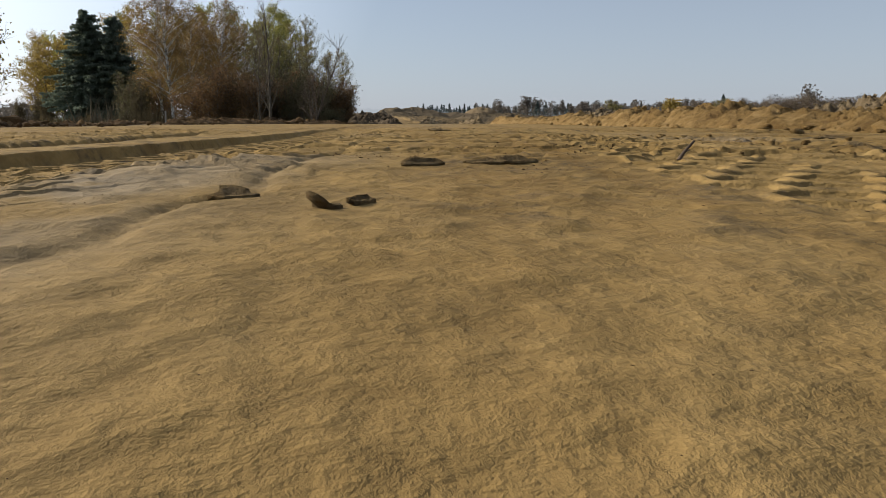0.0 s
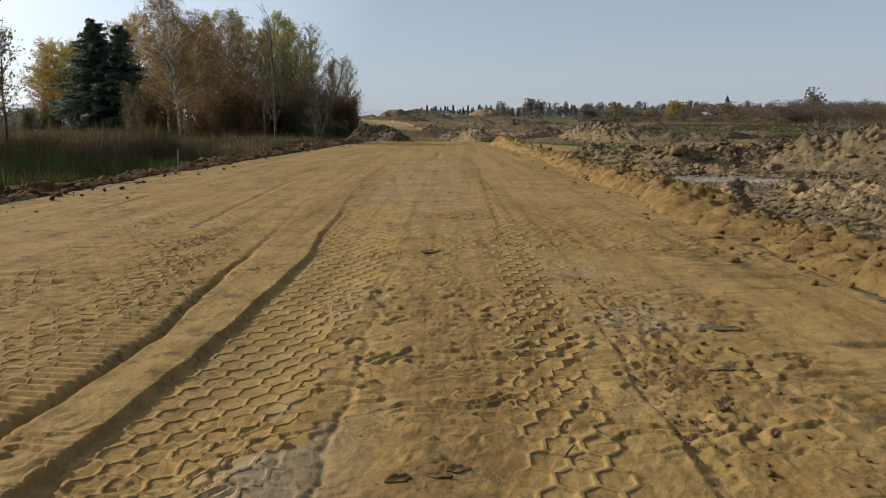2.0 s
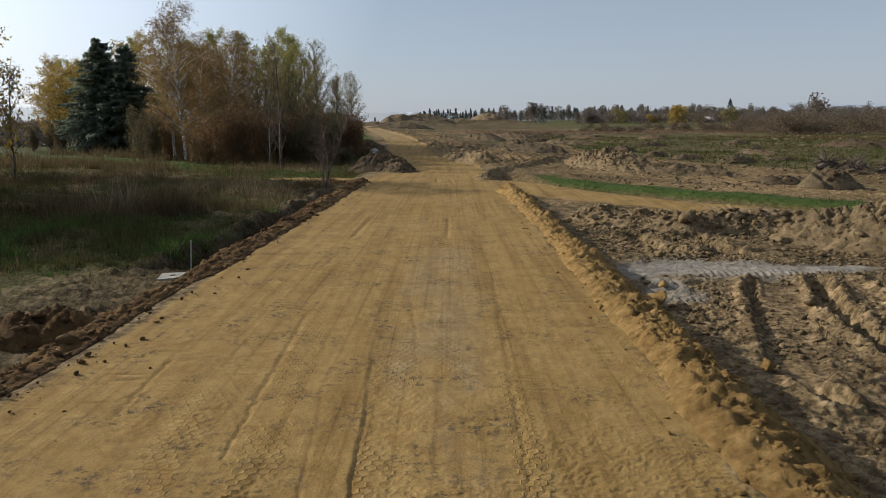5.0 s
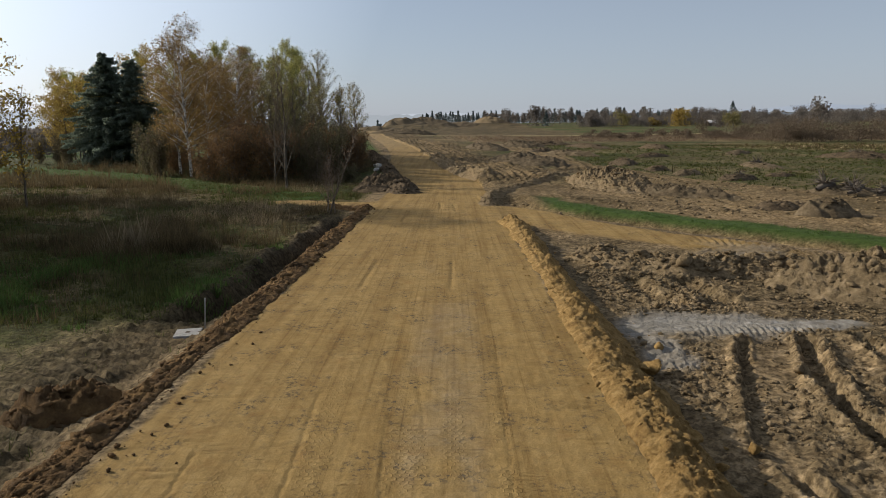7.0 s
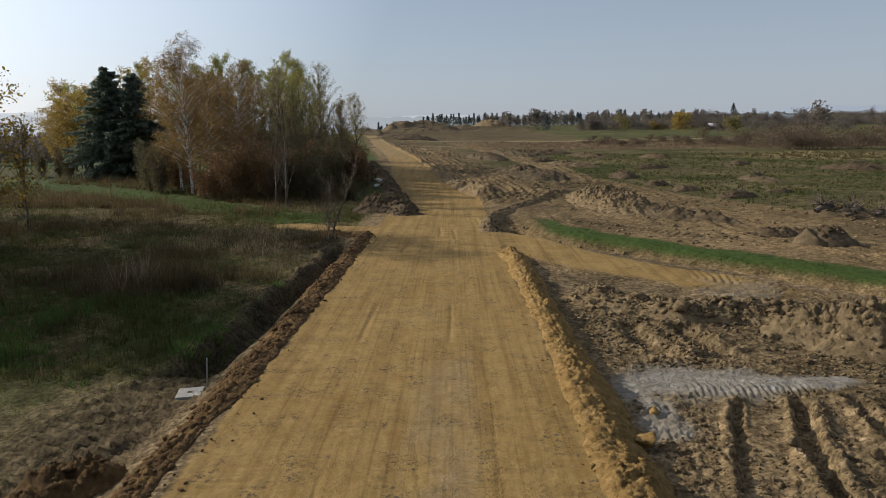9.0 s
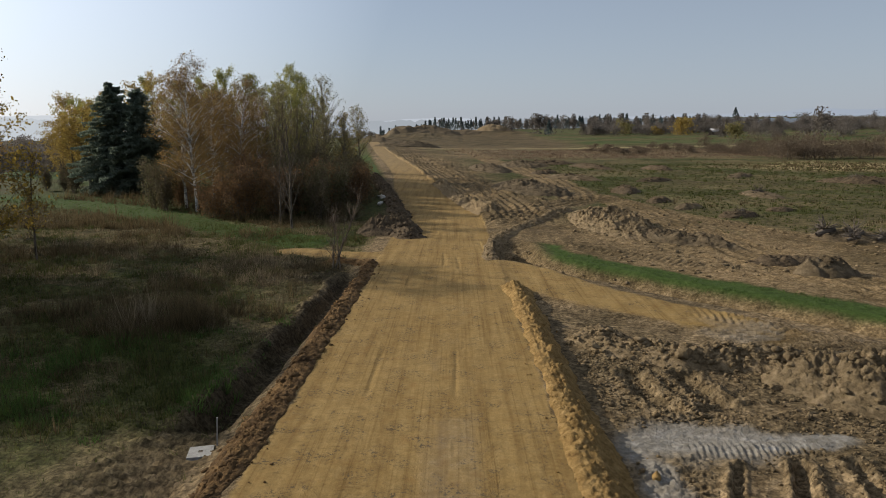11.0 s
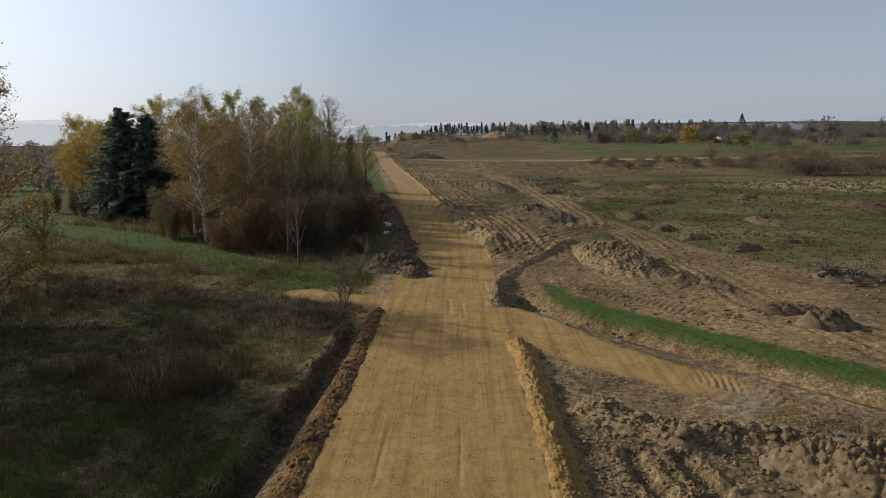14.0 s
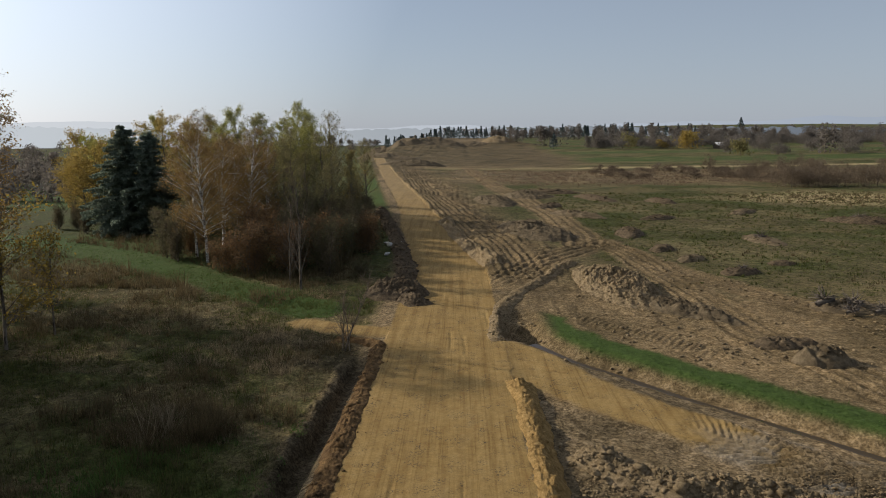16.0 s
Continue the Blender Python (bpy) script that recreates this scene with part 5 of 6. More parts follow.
def spruce(height, x, y, seed, label, width=.19):
    r = np.random.RandomState(seed)
    wood, needles = Pile(), []
    wood.tube([(0, 0, -.2), (0, 0, height * .5), (.05, 0, height)], [.014 * height, .009 * height, .015], 7)
    n = int(height * 19)
    for i in range(n):
        f = .03 + .96 * (i + r.uniform()) / n
        az = r.uniform(0, 6.283)
        ln = height * width * (1 - f) ** .7 * r.uniform(.65, 1.2) + .22
        z0 = f * height
        tip = np.array([math.cos(az) * ln, math.sin(az) * ln, (-.22 + r.normal(0, .13)) * ln + .35 * f])
        pts = [np.array([0, 0, z0]), np.array([0, 0, z0]) + tip * .5 + (0, 0, -.05 * ln), np.array([0, 0, z0]) + tip + (0, 0, .06 * ln)]
        wood.tube(pts, [.02 + .004 * ln, .014, .005], 3)
        side = np.array([-math.sin(az), math.cos(az), 0])
        m = int(40 + ln * 75)
        u = r.uniform(.08, 1.03, m)
        off = side[None] * (r.uniform(-1, 1, m) * .30 * ln * (1.1 - u))[:, None]
        q = np.array([0, 0, z0]) + tip * u[:, None] + off + np.stack([r.normal(0, .05, m), r.normal(0, .05, m), -np.abs(r.normal(0, .16, m))], 1)
        needles.append(q)
    v, f = leaf_cloud(np.concatenate(needles), .12, r, 1.3)
    root = new("spruce_tree")
    root.location = (x, y, ground_at(x, y))
    part("trunk", wood.mesh("trunk", BARK, True), root)
    part("crown", raw_mesh("crown", v, f, NEEDLE), root)
    return tagged(root, label, "tree", "trees beside the road")


spruce(13.5, -42.4, 85, 601, "tall dark green spruce among autumn trees", .46)
spruce(12.6, -38.9, 84.0, 603, "tall dark green spruce among autumn trees", .40)
birch = tree("birch_tree", BIRCH, 14.1, -24.8, 64.2, "white-barked birch with rust-brown autumn leaves", 611, BIRCH_BARK, 1.7)
tree("birch_tree", BIRCH, 13.2, -27.0, 67.2, "white-barked birch with rust-brown autumn leaves", 612, BIRCH_BARK)
tree("birch_tree", BIRCH, 12.2, -26.3, 73, "birch with thinning rust-brown leaves", 613, BIRCH_BARK)
tree("birch_tree", BIRCH, 12.6, -23.0, 72, "birch with thinning rust-brown leaves", 614, BIRCH_BARK)
tree("aspen_tree", UPRIGHT, 15.2, -31.8, 98, "slender aspen with yellow-green leaves", 621)
aspen = tree("aspen_tree", UPRIGHT, 14.2, -28.6, 96, "slender aspen with yellow-green leaves", 622)
tree("aspen_tree", UPRIGHT, 16.2, -24.6, 102, "tall aspen with yellow-green leaves", 623)
tree("aspen_tree", UPRIGHT, 14.8, -22.6, 99, "slender aspen with yellow-green leaves", 624)
tree("aspen_tree", dict(UPRIGHT, mat=LEAF_DULL, leaves=5), 15.2, -20.2, 107, "slender poplar with dull green leaves", 625)
tree("aspen_tree", dict(UPRIGHT, mat=LEAF_DULL, leaves=5), 10.4, -15.8, 112, "poplar with thin yellowing leaves at the road", 626)
tree("aspen_tree", dict(UPRIGHT, mat=LEAF_GOLD, leaves=4), 9.5, -16.0, 100, "poplar with thin yellowing leaves at the road", 627)
bare_aspen = tree("aspen_tree", SPARSE, 13.6, -27.0, 88, "nearly bare slender aspen", 628)
tree("aspen_tree", SPARSE, 12.4, -21.0, 84, "nearly bare slender aspen", 629)
tree("aspen_tree", SPARSE, 11.8, -18.0, 90, "nearly bare slender aspen", 630)
tree("birch_tree", ROUND, 13.6, -40.5, 92, "golden-leaved birch behind the spruces", 631)
tree("maple_tree", ROUND, 11.6, -57.0, 103, "broad tree with yellow autumn leaves", 632)
tree("maple_tree", dict(ROUND, mat=LEAF_ASPEN), 11.0, -53.0, 98, "broad tree with yellow-green autumn leaves", 633)
tree("maple_tree", dict(ROUND, leaves=9, leaf=.10, limbs=34, mat=LEAF_DIM), 8.4, -26.6, 36.8, "young tree with sparse golden leaves in tall grass", 634)
tree("sapling", dict(SPARSE, mat=LEAF_DIM, leaves=3, limbs=30), 6.0, -25.4, 39.6, "thin sapling with few golden leaves", 635)
tree("sapling", BARE, 9.2, -13.0, 52.6, "thin bare tree in front of the bushes", 636)
tree("sapling", BARE, 6.5, -14.4, 54.6, "thin bare tree in front of the bushes", 637)
tree("sapling", dict(BARE, stems=3), 4.2, -6.8, 36.3, "small bare sapling at the corner of the track", 638)
broad = tree("maple_tree", ROUND, 11, -36, 41, "broad tree with golden autumn leaves by the meadow", 640)
for k, (x, y, q) in enumerate([(-28.2, 29.5, 1.0), (-30.5, 33.5, 1.1), (-33, 36, 1.1), (-33.5, 29, 1.1), (-39, 37, 1.1), (-36.5, 31, 1.1), (-48.6, 90, .92), (-51.8, 92.5, .8), (-46.6, 94, 1.0), (-55.5, 96, .7)]):
    copy_thing(broad, pose(x, y, ground_at(x, y), 0, 0, 53 * k) @ Matrix.Scale(q, 4))
# the rest of the wood, grown like the first ones
for k, (x, y, p, s) in enumerate([(-30.5, 79, 2, .8), (-30, 84, 2, .85), (-25.5, 92, 2, .9), (-22.5, 88, 2, .8), (-19, 83, 2, .72), (-16.5, 86, 2, .66), (-35.5, 88, 1, .9), (-29.5, 83, 0, .82), (-20.5, 94, 1, .9), (-18.4, 97, 2, .85), (-25.8, 77, 0, .8), (-38, 96, 1, .9), (-31, 87, 0, .8), (-48, 95, 1, .8), (-60, 110, 1, .8), (-19.5, 74, 2, .7), (-16, 78, 2, .6), (-15.4, 94, 2, .6), (-50, 104, 0, .8), (-34.5, 99, 1, .92), (-27.2, 104, 1, .98), (-37.5, 101, 1, 1.0), (-43.5, 97, 1, .98), (-23.4, 80, 0, .78), (-26.6, 78, 0, .85), (-37.0, 46.8, 0, 1.4), (-37.5, 50.5, 0, 1.35)]):
    copy_thing((birch, aspen, bare_aspen)[p], pose(x, y, ground_at(x, y), 0, 0, 71 * k) @ Matrix.Scale(s, 4))

protos = [tree("bush", BUSH, 4.4, -18.8, 58.5, "dense bush with rust-orange leaves", 651),
          tree("bush", BRUSH, 4.0, -15.5, 61, "tangled bare bush of brown twigs", 652),
          tree("bush", dict(BUSH, mat=LEAF_SHADE), 3.8, -12.0, 66, "dense bush with dull brown-green leaves", 653)]
r = np.random.RandomState(661)
bushes = [(-21.5, 60, 0, .9), (-16.5, 64, 0, .95), (-20.5, 72.5, 0, 1.1), (-51, 88, 1, .75), (-54, 89, 1, .7), (-47.5, 84, 1, .8), (-8.8, 57.8, 2, .45)]
while len(bushes) < 52:
    y = 58 + 56 * r.uniform() ** 1.4
    lo, hi = np.interp(y, [58, 70, 90, 114], [-24, -34, -38, -26]), np.interp(y, [58, 75, 95, 114], [-10.5, -9.8, -12.6, -16])
    x = lo + (hi - lo) * r.uniform() ** .75
    if min(math.hypot(x - q[0], y - q[1]) for q in bushes) > 1.7:
        bushes.append((x, y, int(r.choice([1, 1, 2, 2, 2, 0], p=[.2, .2, .2, .15, .15, .1])), (.6 if y < 62 else .8) + .4 * r.uniform()))
for k, (x, y, p, s) in enumerate(bushes):
    copy_thing(protos[p], pose(x, y, ground_at(x, y), 0, 0, 47 * k) @ Matrix.Diagonal((s, s, s * (.8 + .09 * (k * 7 % 6)), 1)))
# ---- distant wood ----
def far_wood(name, spots, mat, label, seed, cards=230, size=.62, conic=False):
    """A far line of trees: crowns of many small sprays on stems."""
    r = np.random.RandomState(seed)
    V, F, n, stems = [], [], 0, Pile()
    for x, y, h, w in spots:
        z = ground_at(x, y)
        k = int(cards * r.uniform(.7, 1.3))
        if conic:
            u = r.uniform(0, 1, k) ** .7
            rad = w * (1 - u) * np.sqrt(r.uniform(.05, 1, k))
            a = r.uniform(0, 6.283, k)
            p = np.stack([x + rad * np.cos(a), y + rad * np.sin(a), z + h * (.05 + .95 * u)], 1)
        else:
            p = np.zeros((0, 3))
            for b in range(6):
                c = np.array([x, y, z + h * .55]) + np.clip(r.normal(0, 1, 3), -1.3, 1.3) * (w * .3, w * .3, h * .18)
                q = np.clip(r.normal(0, 1, (k // 6, 3)), -1.6, 1.6) * (w * .2, w * .2, h * .13)
                p = np.concatenate([p, c + q])
            low = np.stack([x + r.normal(0, w * .4, k // 4), y + r.normal(0, w * .4, k // 4), z + r.uniform(0, h * .5, k // 4)], 1)
            p = np.concatenate([p, low])
        v, f = leaf_cloud(p, size * (.7 + h / 25), r, 1.2)
        V.append(v)
        F.append(f + n)
        n += len(v)
        stems.tube([(x, y, z - .2), (x + r.normal(0, .3), y, z + h * .85)], [.02 * h, .03], 4)
    root = new(name)
    part("crown", raw_mesh("crown", np.concatenate(V), np.concatenate(F), mat), root)
    part("trunk", stems.mesh("trunk", BARK), root)
    return tagged(root, label, "trees", kind="stuff")


r = np.random.RandomState(701)
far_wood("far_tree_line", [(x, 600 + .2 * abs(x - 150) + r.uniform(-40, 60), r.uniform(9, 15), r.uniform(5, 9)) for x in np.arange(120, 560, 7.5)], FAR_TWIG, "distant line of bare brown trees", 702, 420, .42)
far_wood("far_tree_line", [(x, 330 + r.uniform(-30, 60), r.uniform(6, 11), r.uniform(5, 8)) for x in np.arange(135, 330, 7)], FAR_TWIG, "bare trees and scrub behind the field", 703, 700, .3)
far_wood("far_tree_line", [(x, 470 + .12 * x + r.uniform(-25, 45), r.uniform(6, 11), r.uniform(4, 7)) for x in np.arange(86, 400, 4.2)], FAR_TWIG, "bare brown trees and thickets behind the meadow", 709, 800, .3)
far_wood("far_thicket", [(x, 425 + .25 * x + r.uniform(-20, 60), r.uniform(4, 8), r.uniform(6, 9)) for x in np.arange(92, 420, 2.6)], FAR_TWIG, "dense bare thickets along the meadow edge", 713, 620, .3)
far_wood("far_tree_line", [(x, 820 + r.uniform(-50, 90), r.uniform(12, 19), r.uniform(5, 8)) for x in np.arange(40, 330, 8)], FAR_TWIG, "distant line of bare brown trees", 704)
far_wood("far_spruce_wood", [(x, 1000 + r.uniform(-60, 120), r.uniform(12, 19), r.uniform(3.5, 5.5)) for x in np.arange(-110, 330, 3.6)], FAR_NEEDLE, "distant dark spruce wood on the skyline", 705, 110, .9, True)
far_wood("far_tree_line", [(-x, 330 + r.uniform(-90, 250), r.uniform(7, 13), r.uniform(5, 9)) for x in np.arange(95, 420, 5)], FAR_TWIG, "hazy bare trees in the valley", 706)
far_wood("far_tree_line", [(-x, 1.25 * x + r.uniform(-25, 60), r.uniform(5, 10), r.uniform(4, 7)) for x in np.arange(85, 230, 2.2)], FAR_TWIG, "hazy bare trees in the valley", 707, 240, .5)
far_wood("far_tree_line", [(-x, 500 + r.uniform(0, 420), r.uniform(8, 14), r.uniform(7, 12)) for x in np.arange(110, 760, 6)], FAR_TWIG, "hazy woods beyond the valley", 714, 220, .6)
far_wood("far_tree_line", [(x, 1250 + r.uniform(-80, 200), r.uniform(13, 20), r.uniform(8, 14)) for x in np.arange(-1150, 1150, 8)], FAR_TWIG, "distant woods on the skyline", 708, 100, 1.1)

r = np.random.RandomState(711)
band = [(70 + 80 * u, 146 + 55 * w - 14 * u, r.uniform(2.5, 5.5), r.uniform(3, 5.5)) for u, w in r.uniform(0, 1, (110, 2))]
band += [(38 + 40 * u, 170 + 40 * w, r.uniform(.8, 2.6), r.uniform(2, 4)) for u, w in r.uniform(0, 1, (30, 2))]
far_wood("field_scrub", band, SCRUB_TWIG, "bare brown scrub along the edge of the field", 712, 520, .17)


def lone(name, x, y, h, w, mat, label, seed, conic=False, cards=500, size=.5):
    ob = far_wood(name, [(x, y, h, w)], mat, label, seed, cards, size, conic)
    del ob["kind"]
    return tagged(ob, category="tree")


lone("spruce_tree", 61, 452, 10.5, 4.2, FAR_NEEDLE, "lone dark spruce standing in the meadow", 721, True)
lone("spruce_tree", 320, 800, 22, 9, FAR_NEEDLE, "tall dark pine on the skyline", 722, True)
lone("willow_tree", 140, 430, 11.5, 9, LEAF_GOLD, "golden willow at the meadow edge", 723, False, 900)
lone("willow_tree", 128, 440, 6, 5, LEAF_GOLD, "small golden tree at the meadow edge", 724)
lone("maple_tree", 108, 445, 13, 7, LEAF_DULL, "thin greenish tree at the meadow edge", 725)
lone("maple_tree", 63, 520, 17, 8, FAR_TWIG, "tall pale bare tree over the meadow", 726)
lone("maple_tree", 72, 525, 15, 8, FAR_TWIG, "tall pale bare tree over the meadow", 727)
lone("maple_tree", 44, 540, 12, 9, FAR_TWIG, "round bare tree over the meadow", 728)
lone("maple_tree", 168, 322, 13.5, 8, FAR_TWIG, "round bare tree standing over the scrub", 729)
lone("maple_tree", 125, 310, 9, 6, LEAF_DULL, "thin yellowish tree in the scrub", 730)

# hills and woods at the end of the view, their haze painted as glow
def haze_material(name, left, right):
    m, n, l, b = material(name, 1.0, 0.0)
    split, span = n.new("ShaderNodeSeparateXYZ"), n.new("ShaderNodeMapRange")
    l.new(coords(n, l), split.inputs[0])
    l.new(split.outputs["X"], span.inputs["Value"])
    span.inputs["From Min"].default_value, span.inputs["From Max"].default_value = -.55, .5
    # emission stands in for sunlit haze, blended from left colour to right
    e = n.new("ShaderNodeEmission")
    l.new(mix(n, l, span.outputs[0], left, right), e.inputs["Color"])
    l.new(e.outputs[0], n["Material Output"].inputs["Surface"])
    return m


def far_ridge(radius, low, high, rough, mat, label, seed):
    """A long low silhouette of hills or woods, far off, in a wide arc."""
    a = np.radians(np.linspace(-62, 62, 900))
    top = low + (high - low) * fbm(a * 6 + seed, a * 0, 3, seed) + rough * fbm(a * 160, a * 0, 4, seed + 1)
    x, y = radius * np.sin(a), radius * np.cos(a)
    k, n = np.arange(899), 900
    v = np.concatenate([np.stack([x, y, 0 * x - 30], 1), np.stack([x, y, top], 1)]) / radius
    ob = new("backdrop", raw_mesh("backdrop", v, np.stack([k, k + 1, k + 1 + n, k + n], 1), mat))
    ob.scale = (radius, radius, radius)
    return tagged(ob, label, "backdrop", kind="structure")


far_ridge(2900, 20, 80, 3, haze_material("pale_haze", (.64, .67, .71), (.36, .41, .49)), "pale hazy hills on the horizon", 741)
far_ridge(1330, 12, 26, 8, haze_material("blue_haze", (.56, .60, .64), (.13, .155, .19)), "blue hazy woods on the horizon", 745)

# wooden cabin beyond the meadow
WOOD = bark_material("weathered_wood", (0.06, 0.05, 0.04), (0.15, 0.125, 0.1), (1, 1, 9))
ROOF = bark_material("grey_roof_sheet", (0.25, 0.25, 0.26), (0.36, 0.36, 0.37), (1, 1, 1))


def cabin(x, y):
    root = new("cabin")
    root.location, root.rotation_euler = (x, y, ground_at(x, y)), (0, 0, .3)
    w = Pile()
    w.add([(-3, -2, 0), (3, -2, 0), (3, 2, 0), (-3, 2, 0), (-3, -2, 2.2), (3, -2, 2.2), (3, 2, 2.2), (-3, 2, 2.2), (-3, 0, 3.6), (3, 0, 3.6)], [(0, 1, 5, 4), (1, 2, 6, 9, 5), (2, 3, 7, 6), (3, 0, 4, 8, 7), (3, 2, 1, 0)])
    part("wall", w.mesh("wall", WOOD), root)
    for s in (-1, 1):
        f = Pile()
        v = [(-3.5, 0, 3.75), (3.5, 0, 3.75), (3.5, s * 2.6, 1.95), (-3.5, s * 2.6, 1.95)]
        f.add(v + [(a, b, c - .12) for a, b, c in v], [(0, 1, 2, 3), (7, 6, 5, 4), (0, 4, 5, 1), (1, 5, 6, 2), (2, 6, 7, 3), (3, 7, 4, 0)])
        part("roof", f.mesh("roof", ROOF), root)
    d = Pile()
    d.add([(-.5, -2.03, 0), (.5, -2.03, 0), (.5, -2.03, 1.9), (-.5, -2.03, 1.9)] + [(-.5, -1.98, 0), (.5, -1.98, 0), (.5, -1.98, 1.9), (-.5, -1.98, 1.9)], [(0, 1, 2, 3), (0, 4, 5, 1), (1, 5, 6, 2), (2, 6, 7, 3), (3, 7, 4, 0)])
    part("door", d.mesh("door", BARK), root)
    return tagged(root, "small weathered wooden cabin with pale roof", "cabin")


cabin(157, 422)


# ---- grass and weeds ----
def tufts(name, spots, mat, label, seed, blades=9, width=.007):
    """Tufts of bent blades. Each spot: x, y, height, spread."""
    r = np.random.RandomState(seed)
    sp = np.asarray(spots)
    z = terrain(sp[:, 0], sp[:, 1])[0]
    k = len(sp) * blades
    x, y, h, w, z = [np.repeat(c, blades) for c in (*sp.T, z)]
    a = r.uniform(0, 6.283, k)
    h = h * r.uniform(.55, 1.15, k)
    out = w * r.uniform(.1, 1, k)
    bx, by = x + .5 * out * np.cos(a), y + .5 * out * np.sin(a)
    lean = r.uniform(.15, .75, k)
    dx, dy = np.cos(a + r.normal(0, .5, k)), np.sin(a + r.normal(0, .5, k))
    sx, sy = -dy * (width + .006 * h), dx * (width + .006 * h)
    p0 = np.stack([bx - sx, by - sy, z - .02], 1)
    p1 = np.stack([bx + sx, by + sy, z - .02], 1)
    tip = np.stack([bx + dx * lean * h, by + dy * lean * h, z + h * (1 - .35 * lean)], 1)
    v = np.stack([p0, p1, tip], 1).reshape(-1, 3)
    f = np.arange(3 * k).reshape(k, 3)
    return tagged(new(name, raw_mesh(name, v, f, mat)), label, "grass", kind="stuff")


def meadow(count, x0, x1, y0, y1, seed, rule, h0, h1, spread):
    r = np.random.RandomState(seed)
    x, y = r.uniform(x0, x1, count), y0 + (y1 - y0) * r.uniform(0, 1, count) ** 1.4
    cover = terrain(x, y)[1]
    ok = rule(cover, x, y) > r.uniform(0, 1, count)
    x, y = x[ok], y[ok]
    hh = (h0 + (h1 - h0) * r.uniform(0, 1, len(x)) ** 2) * (.22 + 2.0 * fbm(x * .55, y * .55, 3, seed + 1) ** 2)
    return np.stack([x, y, hh, np.full(len(x), spread) * r.uniform(.6, 1.4, len(x))], 1)


tufts("meadow_grass", meadow(26000, -42, -5.6, 4, 60, 801, lambda c, x, y: c[:, 1] * 1.1 * (c[:, 0] < .3), .12, .42, .35), BLADE_GREEN, "uneven green meadow grass", 802, 9)
tufts("dry_grass", meadow(20000, -42, -6.2, 8, 62, 811, lambda c, x, y: (.35 + 1.1 * c[:, 3]) * (c[:, 0] < .3) * (along(x, y, LANE)[0] > 2.4) * (c[:, 1] > np.where(y < 19, .62, .1)), .20, .85, .35), BLADE_DRY, "tall dry brown grass and weeds", 812, 9)
tufts("bank_grass", meadow(9000, 4, 30, 15, 42, 821, lambda c, x, y: (c[:, 1] > .45) * 1.0, .08, .22, .2), BLADE_LUSH, "lush green grass on the ditch bank", 822, 9)
tufts("field_grass", meadow(16000, 14, 80, 42, 135, 831, lambda c, x, y: .7 * c[:, 1] * (c[:, 0] < .3), .2, .5, .6), BLADE_GREEN, "patchy green field grass", 832, 8, .03)
tufts("field_straw", meadow(20000, 14, 110, 50, 150, 841, lambda c, x, y: c[:, 3] * (c[:, 0] < .3), .3, .8, .5), BLADE_DRY, "pale dry straw over the field", 842, 8, .03)

tufts("heath_scrub", meadow(9000, -20, 115, 148, 216, 845, lambda c, x, y: .9 * (c[:, 0] < .2) * (c[:, 1] < .6) * ss(-4, 22, x + .12 * (y - 150) + 12 * (fbm(x * .06, y * .06, 3, 847) - .5)) * ss(150, 166, y + 14 * (fbm(x * .05, y * .05, 3, 138) - .5)), .25, .7, 1.2), BLADE_HEATH, "low brown heath across the field", 846, 8, .06)
tufts("undergrowth", meadow(7000, -46, -9, 53, 92, 851, lambda c, x, y: 1.0 * (c[:, 0] < .3) * ((y - 53) * .9 > np.abs(x + 24) - 12) * (along(x, y, LANE)[0] > 2.6), .35, 1.5, .5), BLADE_DRY, "tangle of dry weeds and brambles under the trees", 852, 9, .014)
tufts("weed_patch", meadow(9000, -32, -7, 20, 52, 861, lambda c, x, y: 1.0 * (fbm(x * .22, y * .22, 3, 862) > .55) * (c[:, 0] < .3) * (c[:, 1] > .2), .35, 1.1, .4), BLADE_DRY, "patches of tall brown weeds in the meadow", 863, 9, .010)

tufts("reed_patch", meadow(3600, -15.5, -8.5, 22, 30, 881, lambda c, x, y: ss(1.0, .5, np.hypot((x + 12) / 3.3, (y - 25.8) / 2.2) + .8 * (fbm(x * .8, y * .8, 3, 882) - .5)), .4, 1.15, .35), BLADE_DRY, "stand of tall brown weeds on the verge", 883, 9, .008)
tufts("seed_heads", meadow(700, -15, -8.8, 22.5, 29.5, 884, lambda c, x, y: ss(1.0, .5, np.hypot((x + 12) / 3.2, (y - 25.8) / 2.0)), .7, 1.2, .25), BLADE_PALE, "pale seed heads among brown weeds", 890, 7, .010)
tufts("dead_weeds", meadow(4200, -34, -8, 33, 52, 885, lambda c, x, y: 1.0 * (fbm(x * .3, y * .3, 3, 886) > .56) * (c[:, 0] < .3) * (along(x, y, LANE)[0] > 2.2), .25, .75, .4), BLADE_PALE, "drifts of pale dead weeds in the meadow", 887, 8, .010)
tufts("meadow_herbs", meadow(12000, -40, -6.5, 16, 54, 891, lambda c, x, y: 1.0 * (fbm(x * .26 + 5, y * .26, 3, 892) > .5) * (c[:, 0] < .3) * (c[:, 1] > .25), .15, .5, .45), BLADE_GREEN, "dull green herbs and low weeds", 893, 9, .014)
tufts("lane_grass", meadow(9000, -52, -9, 44, 80, 888, lambda c, x, y: 1.0 * (along(x, y, LANE)[0] < 2.4) * (c[:, 0] < .3), .08, .2, .4), BLADE_LUSH, "short green grass of the lane before the wood", 889, 8, .02)
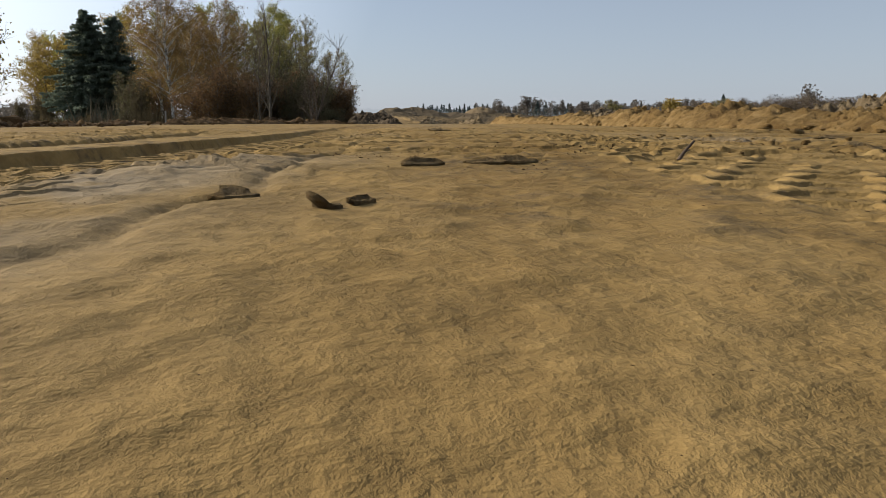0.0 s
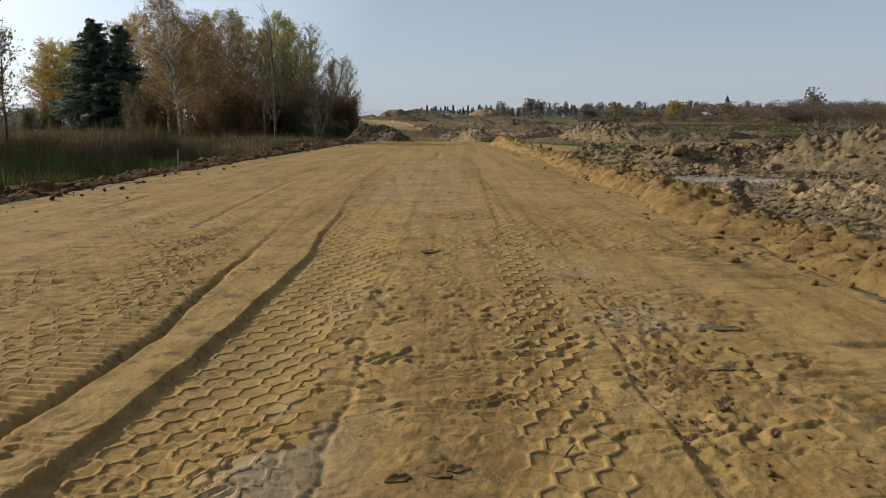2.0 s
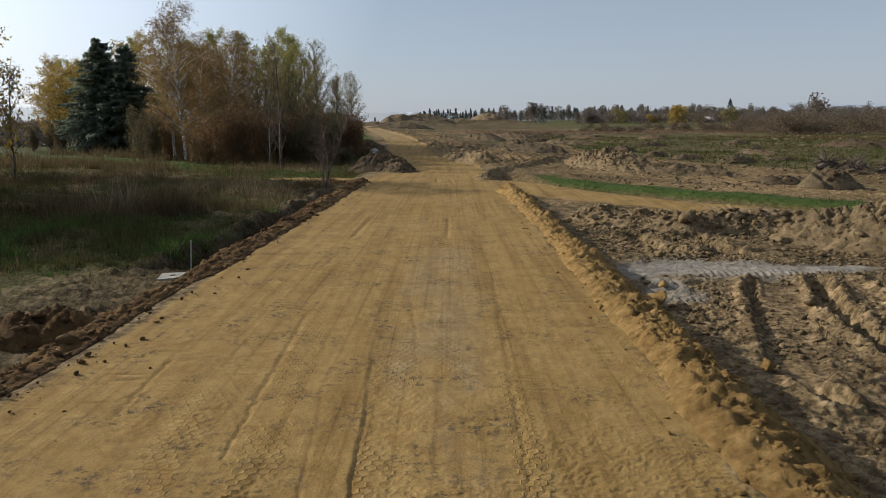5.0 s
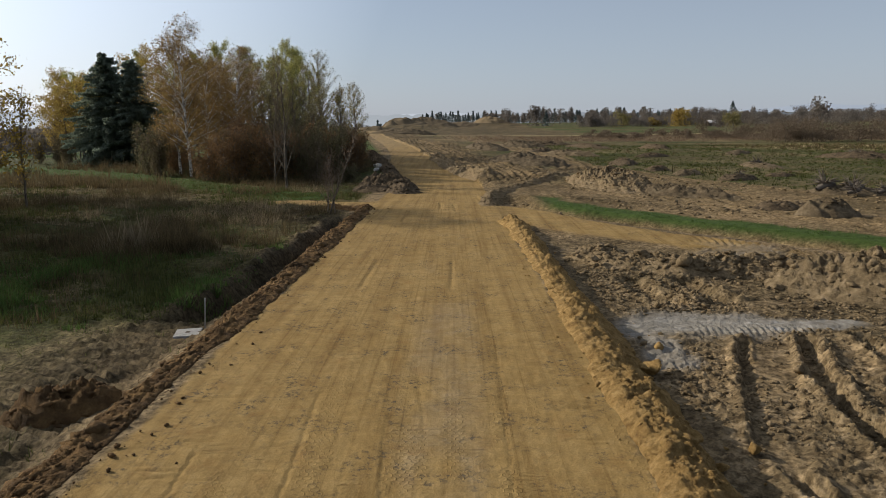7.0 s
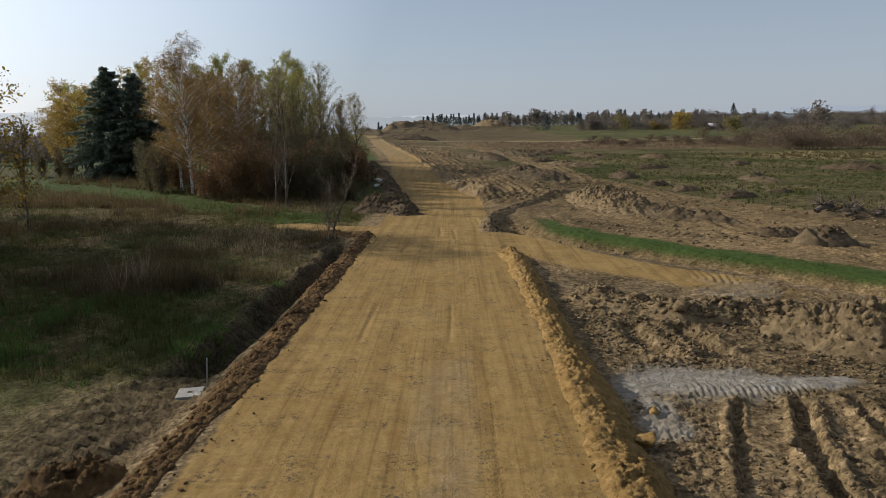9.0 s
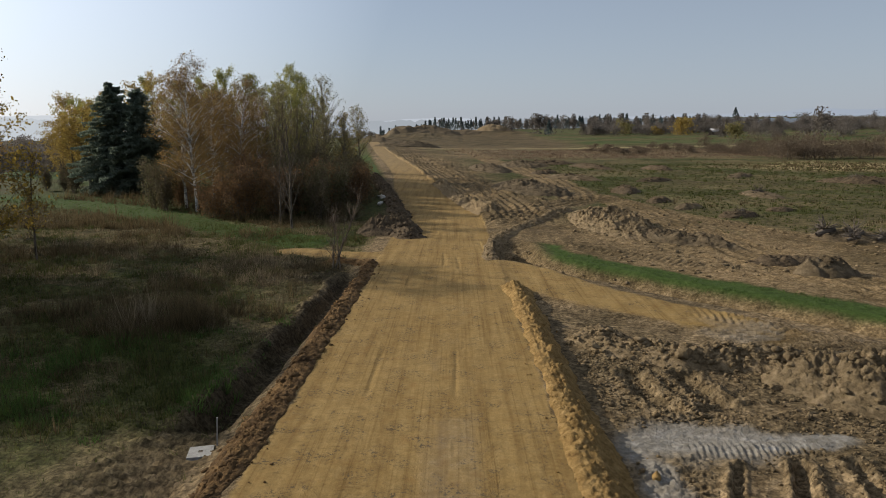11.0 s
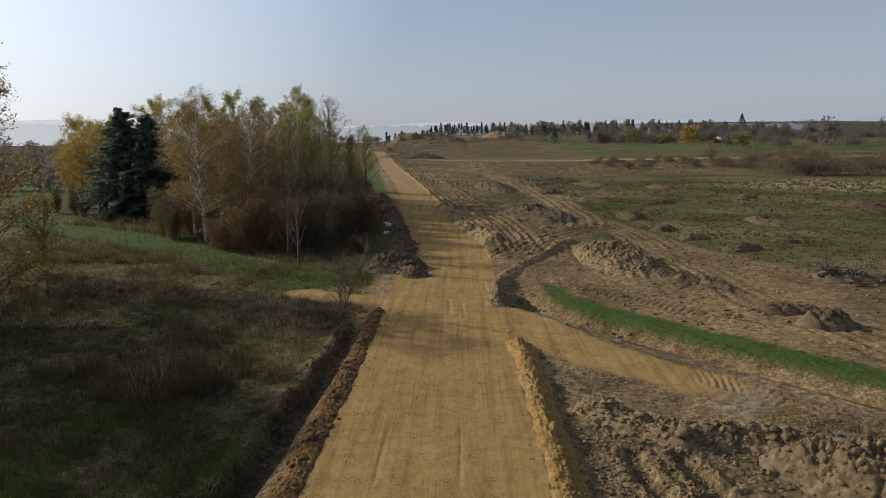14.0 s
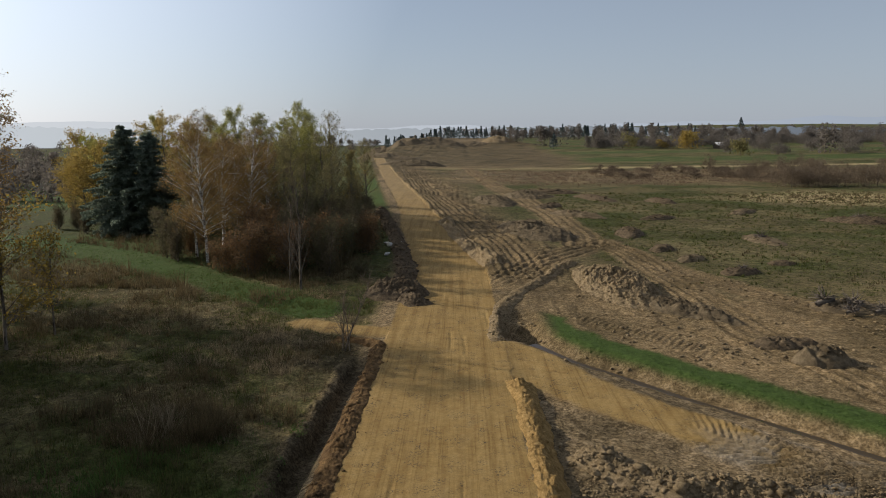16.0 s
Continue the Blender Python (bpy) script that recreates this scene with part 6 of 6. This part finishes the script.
tufts("verge_weeds", meadow(2600, -16, -6.8, 15.5, 27, 871, lambda c, x, y: 1.0 * (fbm(x * .5, y * .5, 3, 872) > .5) * (c[:, 0] < .3), .18, .5, .35), BLADE_LUSH, "fresh green weeds on the verge", 873, 9, .012)

# ---- small things ----
CONCRETE = lump_material("concrete", (0.38, 0.37, 0.35), (0.5, 0.49, 0.46), (0.58, 0.57, 0.54), 6)


def box(bm, sx, sy, sz, at=(0, 0, 0), bev=.01):
    g = bmesh.ops.create_cube(bm, size=1)
    for v in g["verts"]:
        v.co = Vector((v.co.x * sx + at[0], v.co.y * sy + at[1], v.co.z * sz + at[2]))
    bmesh.ops.bevel(bm, geom=list({e for v in g["verts"] for e in v.link_edges}), offset=bev, segments=2, affect='EDGES')


def from_bm(name, bm, mat):
    me = bpy.data.meshes.new(name)
    bm.to_mesh(me)
    bm.free()
    me.materials.append(mat)
    return me


slab = new("concrete_cover")
slab.location, slab.rotation_euler = (-6.3, 14.7, ground_at(-6.3, 14.7) + .07), (radians(1), radians(-1), .2)
bm = bmesh.new()
box(bm, .58, .58, .10)
part("plate", from_bm("plate", bm, CONCRETE), slab)
bm = bmesh.new()
box(bm, .10, .10, .012, (0, 0, .054), .004)
part("hole_cap", from_bm("hole_cap", bm, BARK), slab, "dark lifting socket")
tagged(slab, "pale square concrete cover plate on the verge", "manhole cover")
bm = bmesh.new()
box(bm, .035, .035, .85, (0, 0, .32), .004)
stake = new("marker_stake", from_bm("marker_stake", bm, CONCRETE))
stake.location, stake.rotation_euler = (-6.0, 15.0, ground_at(-6.0, 15.0)), (radians(2), radians(3), .3)
tagged(stake, "thin weathered wooden survey stake beside the concrete cover", "stake")


def roots(x, y, size, seed, label):
    """A grubbed stump with its torn roots."""
    r = np.random.RandomState(seed)
    p = Pile()
    p.tube([(-.35 * size, 0, .1 * size), (0, .05, .25 * size), (.35 * size, .1, .3 * size), (.5 * size, .12, .3 * size)], [.10 * size, .17 * size, .13 * size, .10 * size], 9)
    for k in range(34):
        a, e = r.uniform(0, 6.283), r.uniform(-.2, .9)
        d = np.array([math.cos(a) * math.cos(e), math.sin(a) * math.cos(e), math.sin(e)])
        q, pts = np.array([0, 0, .35 * size]), []
        for s in range(5):
            pts.append(q.copy())
            d = d + r.normal(0, .3, 3)
            d /= np.linalg.norm(d)
            q = q + d * size * r.uniform(.10, .28)
            q[2] = max(q[2], .02)
        p.tube(pts, [.05 * size, .032 * size, .022 * size, .014 * size, .006 * size], 5)
    ob = new("tree_stump", p.mesh("tree_stump", WOOD, True))
    ob.location = (x, y, ground_at(x, y) + .15)
    return tagged(ob, label, "tree stump", "grubbed stumps in the field")


for k, (x, y, s) in enumerate([(25.3, 46.5, 1.5), (27.0, 46, 1.4), (28.2, 44.6, 1.1), (26.2, 44.6, 1.0), (13.6, 18.2, .9), (24.9, 59.6, .9), (34.6, 78.4, 1.2), (54, 93, 1.4)]):
    roots(x, y, s, 900 + k, "grubbed tree stump with tangled roots")
for k, (x, y, s) in enumerate([(-7.4, 66, .35), (-7.8, 71.6, .45), (-8.2, 72.6, .35), (-7.0, 75.5, .3)]):
    ob = clod(x, y, s, CONCRETE, "pale field stone on the dark bank", 920 + k, .35)
    ob["group"] = "stones on the bank"
twig = Pile()
twig.tube([(0, 0, .0), (.012, .01, .014), (.03, .012, .034)], [.004, .003, .002], 5)
twig.tube([(.012, .01, .014), (.03, .03, .018)], [.002, .001], 4)
ob = new("twig", twig.mesh("twig", TWIG))
ob.location = (.41, 1.2, ground_at(.41, 1.2))
tagged(ob, "short broken twig stuck in the sand", "twig")


def crust_flake(x, y, rx, ry, lift, turn, seed):
    """A thin plate of dried crust, curled up along one side."""
    r = np.random.RandomState(seed)
    rings, sides = 4, 14
    rim = r.uniform(.5, 1.2, sides)
    top = [(0.0, 0.0)] + [((k / rings) * rim[q] * rx * math.cos(6.2832 * q / sides), (k / rings) * rim[q] * ry * math.sin(6.2832 * q / sides)) for k in range(1, rings + 1) for q in range(sides)]
    rise = [lift * max(0.0, b / ry + .25) ** 1.6 + .003 + .002 * r.uniform() for a, b in top]
    v = [(a, b, c) for (a, b), c in zip(top, rise)] + [(a * .97, b * .97, c - .0045) for (a, b), c in zip(top, rise)]
    n, f = len(top), []
    for off in (0, n):
        loop = [[off + 1 + k * sides + q for q in range(sides)] for k in range(rings)]
        fan = [(off, loop[0][q], loop[0][(q + 1) % sides]) for q in range(sides)]
        fan += [(loop[k][q], loop[k + 1][q], loop[k + 1][(q + 1) % sides], loop[k][(q + 1) % sides]) for k in range(rings - 1) for q in range(sides)]
        f += fan if off == 0 else [t[::-1] for t in fan]
    last = 1 + (rings - 1) * sides
    f += [(last + q, n + last + q, n + last + (q + 1) % sides, last + (q + 1) % sides) for q in range(sides)]
    ob = new("crust_flake", raw_mesh("crust_flake", v, f, CRUST))
    ob.location, ob.rotation_euler = (x, y, ground_at(x, y) - .001), (0, 0, turn)
    return tagged(ob, "curled flake of dried sand crust lifting off the road", "crust flake", "crust flakes on the road")


CRUST = lump_material("dried_crust", (0.15, 0.11, 0.06), (0.30, 0.21, 0.10), (0.42, 0.30, 0.15), 30)
for k, (x, y, rx, ry, lift, turn) in enumerate([(-.19, .63, .026, .016, .007, .2), (-.095, .55, .017, .012, .009, 2.4), (-.07, .575, .016, .010, .005, 1.0), (-.03, 1.08, .035, .014, .007, .3), (.06, 1.10, .045, .012, .004, -.2), (.12, 1.13, .045, .012, .006, .1), (-.02, 4.13, .07, .03, .010, .4), (1.15, 1.9, .09, .05, .010, .3), (1.32, 2.35, .08, .03, .008, -.1), (.98, 1.55, .05, .03, .009, .8)]):
    crust_flake(x, y, rx, ry, lift, turn, 940 + k)
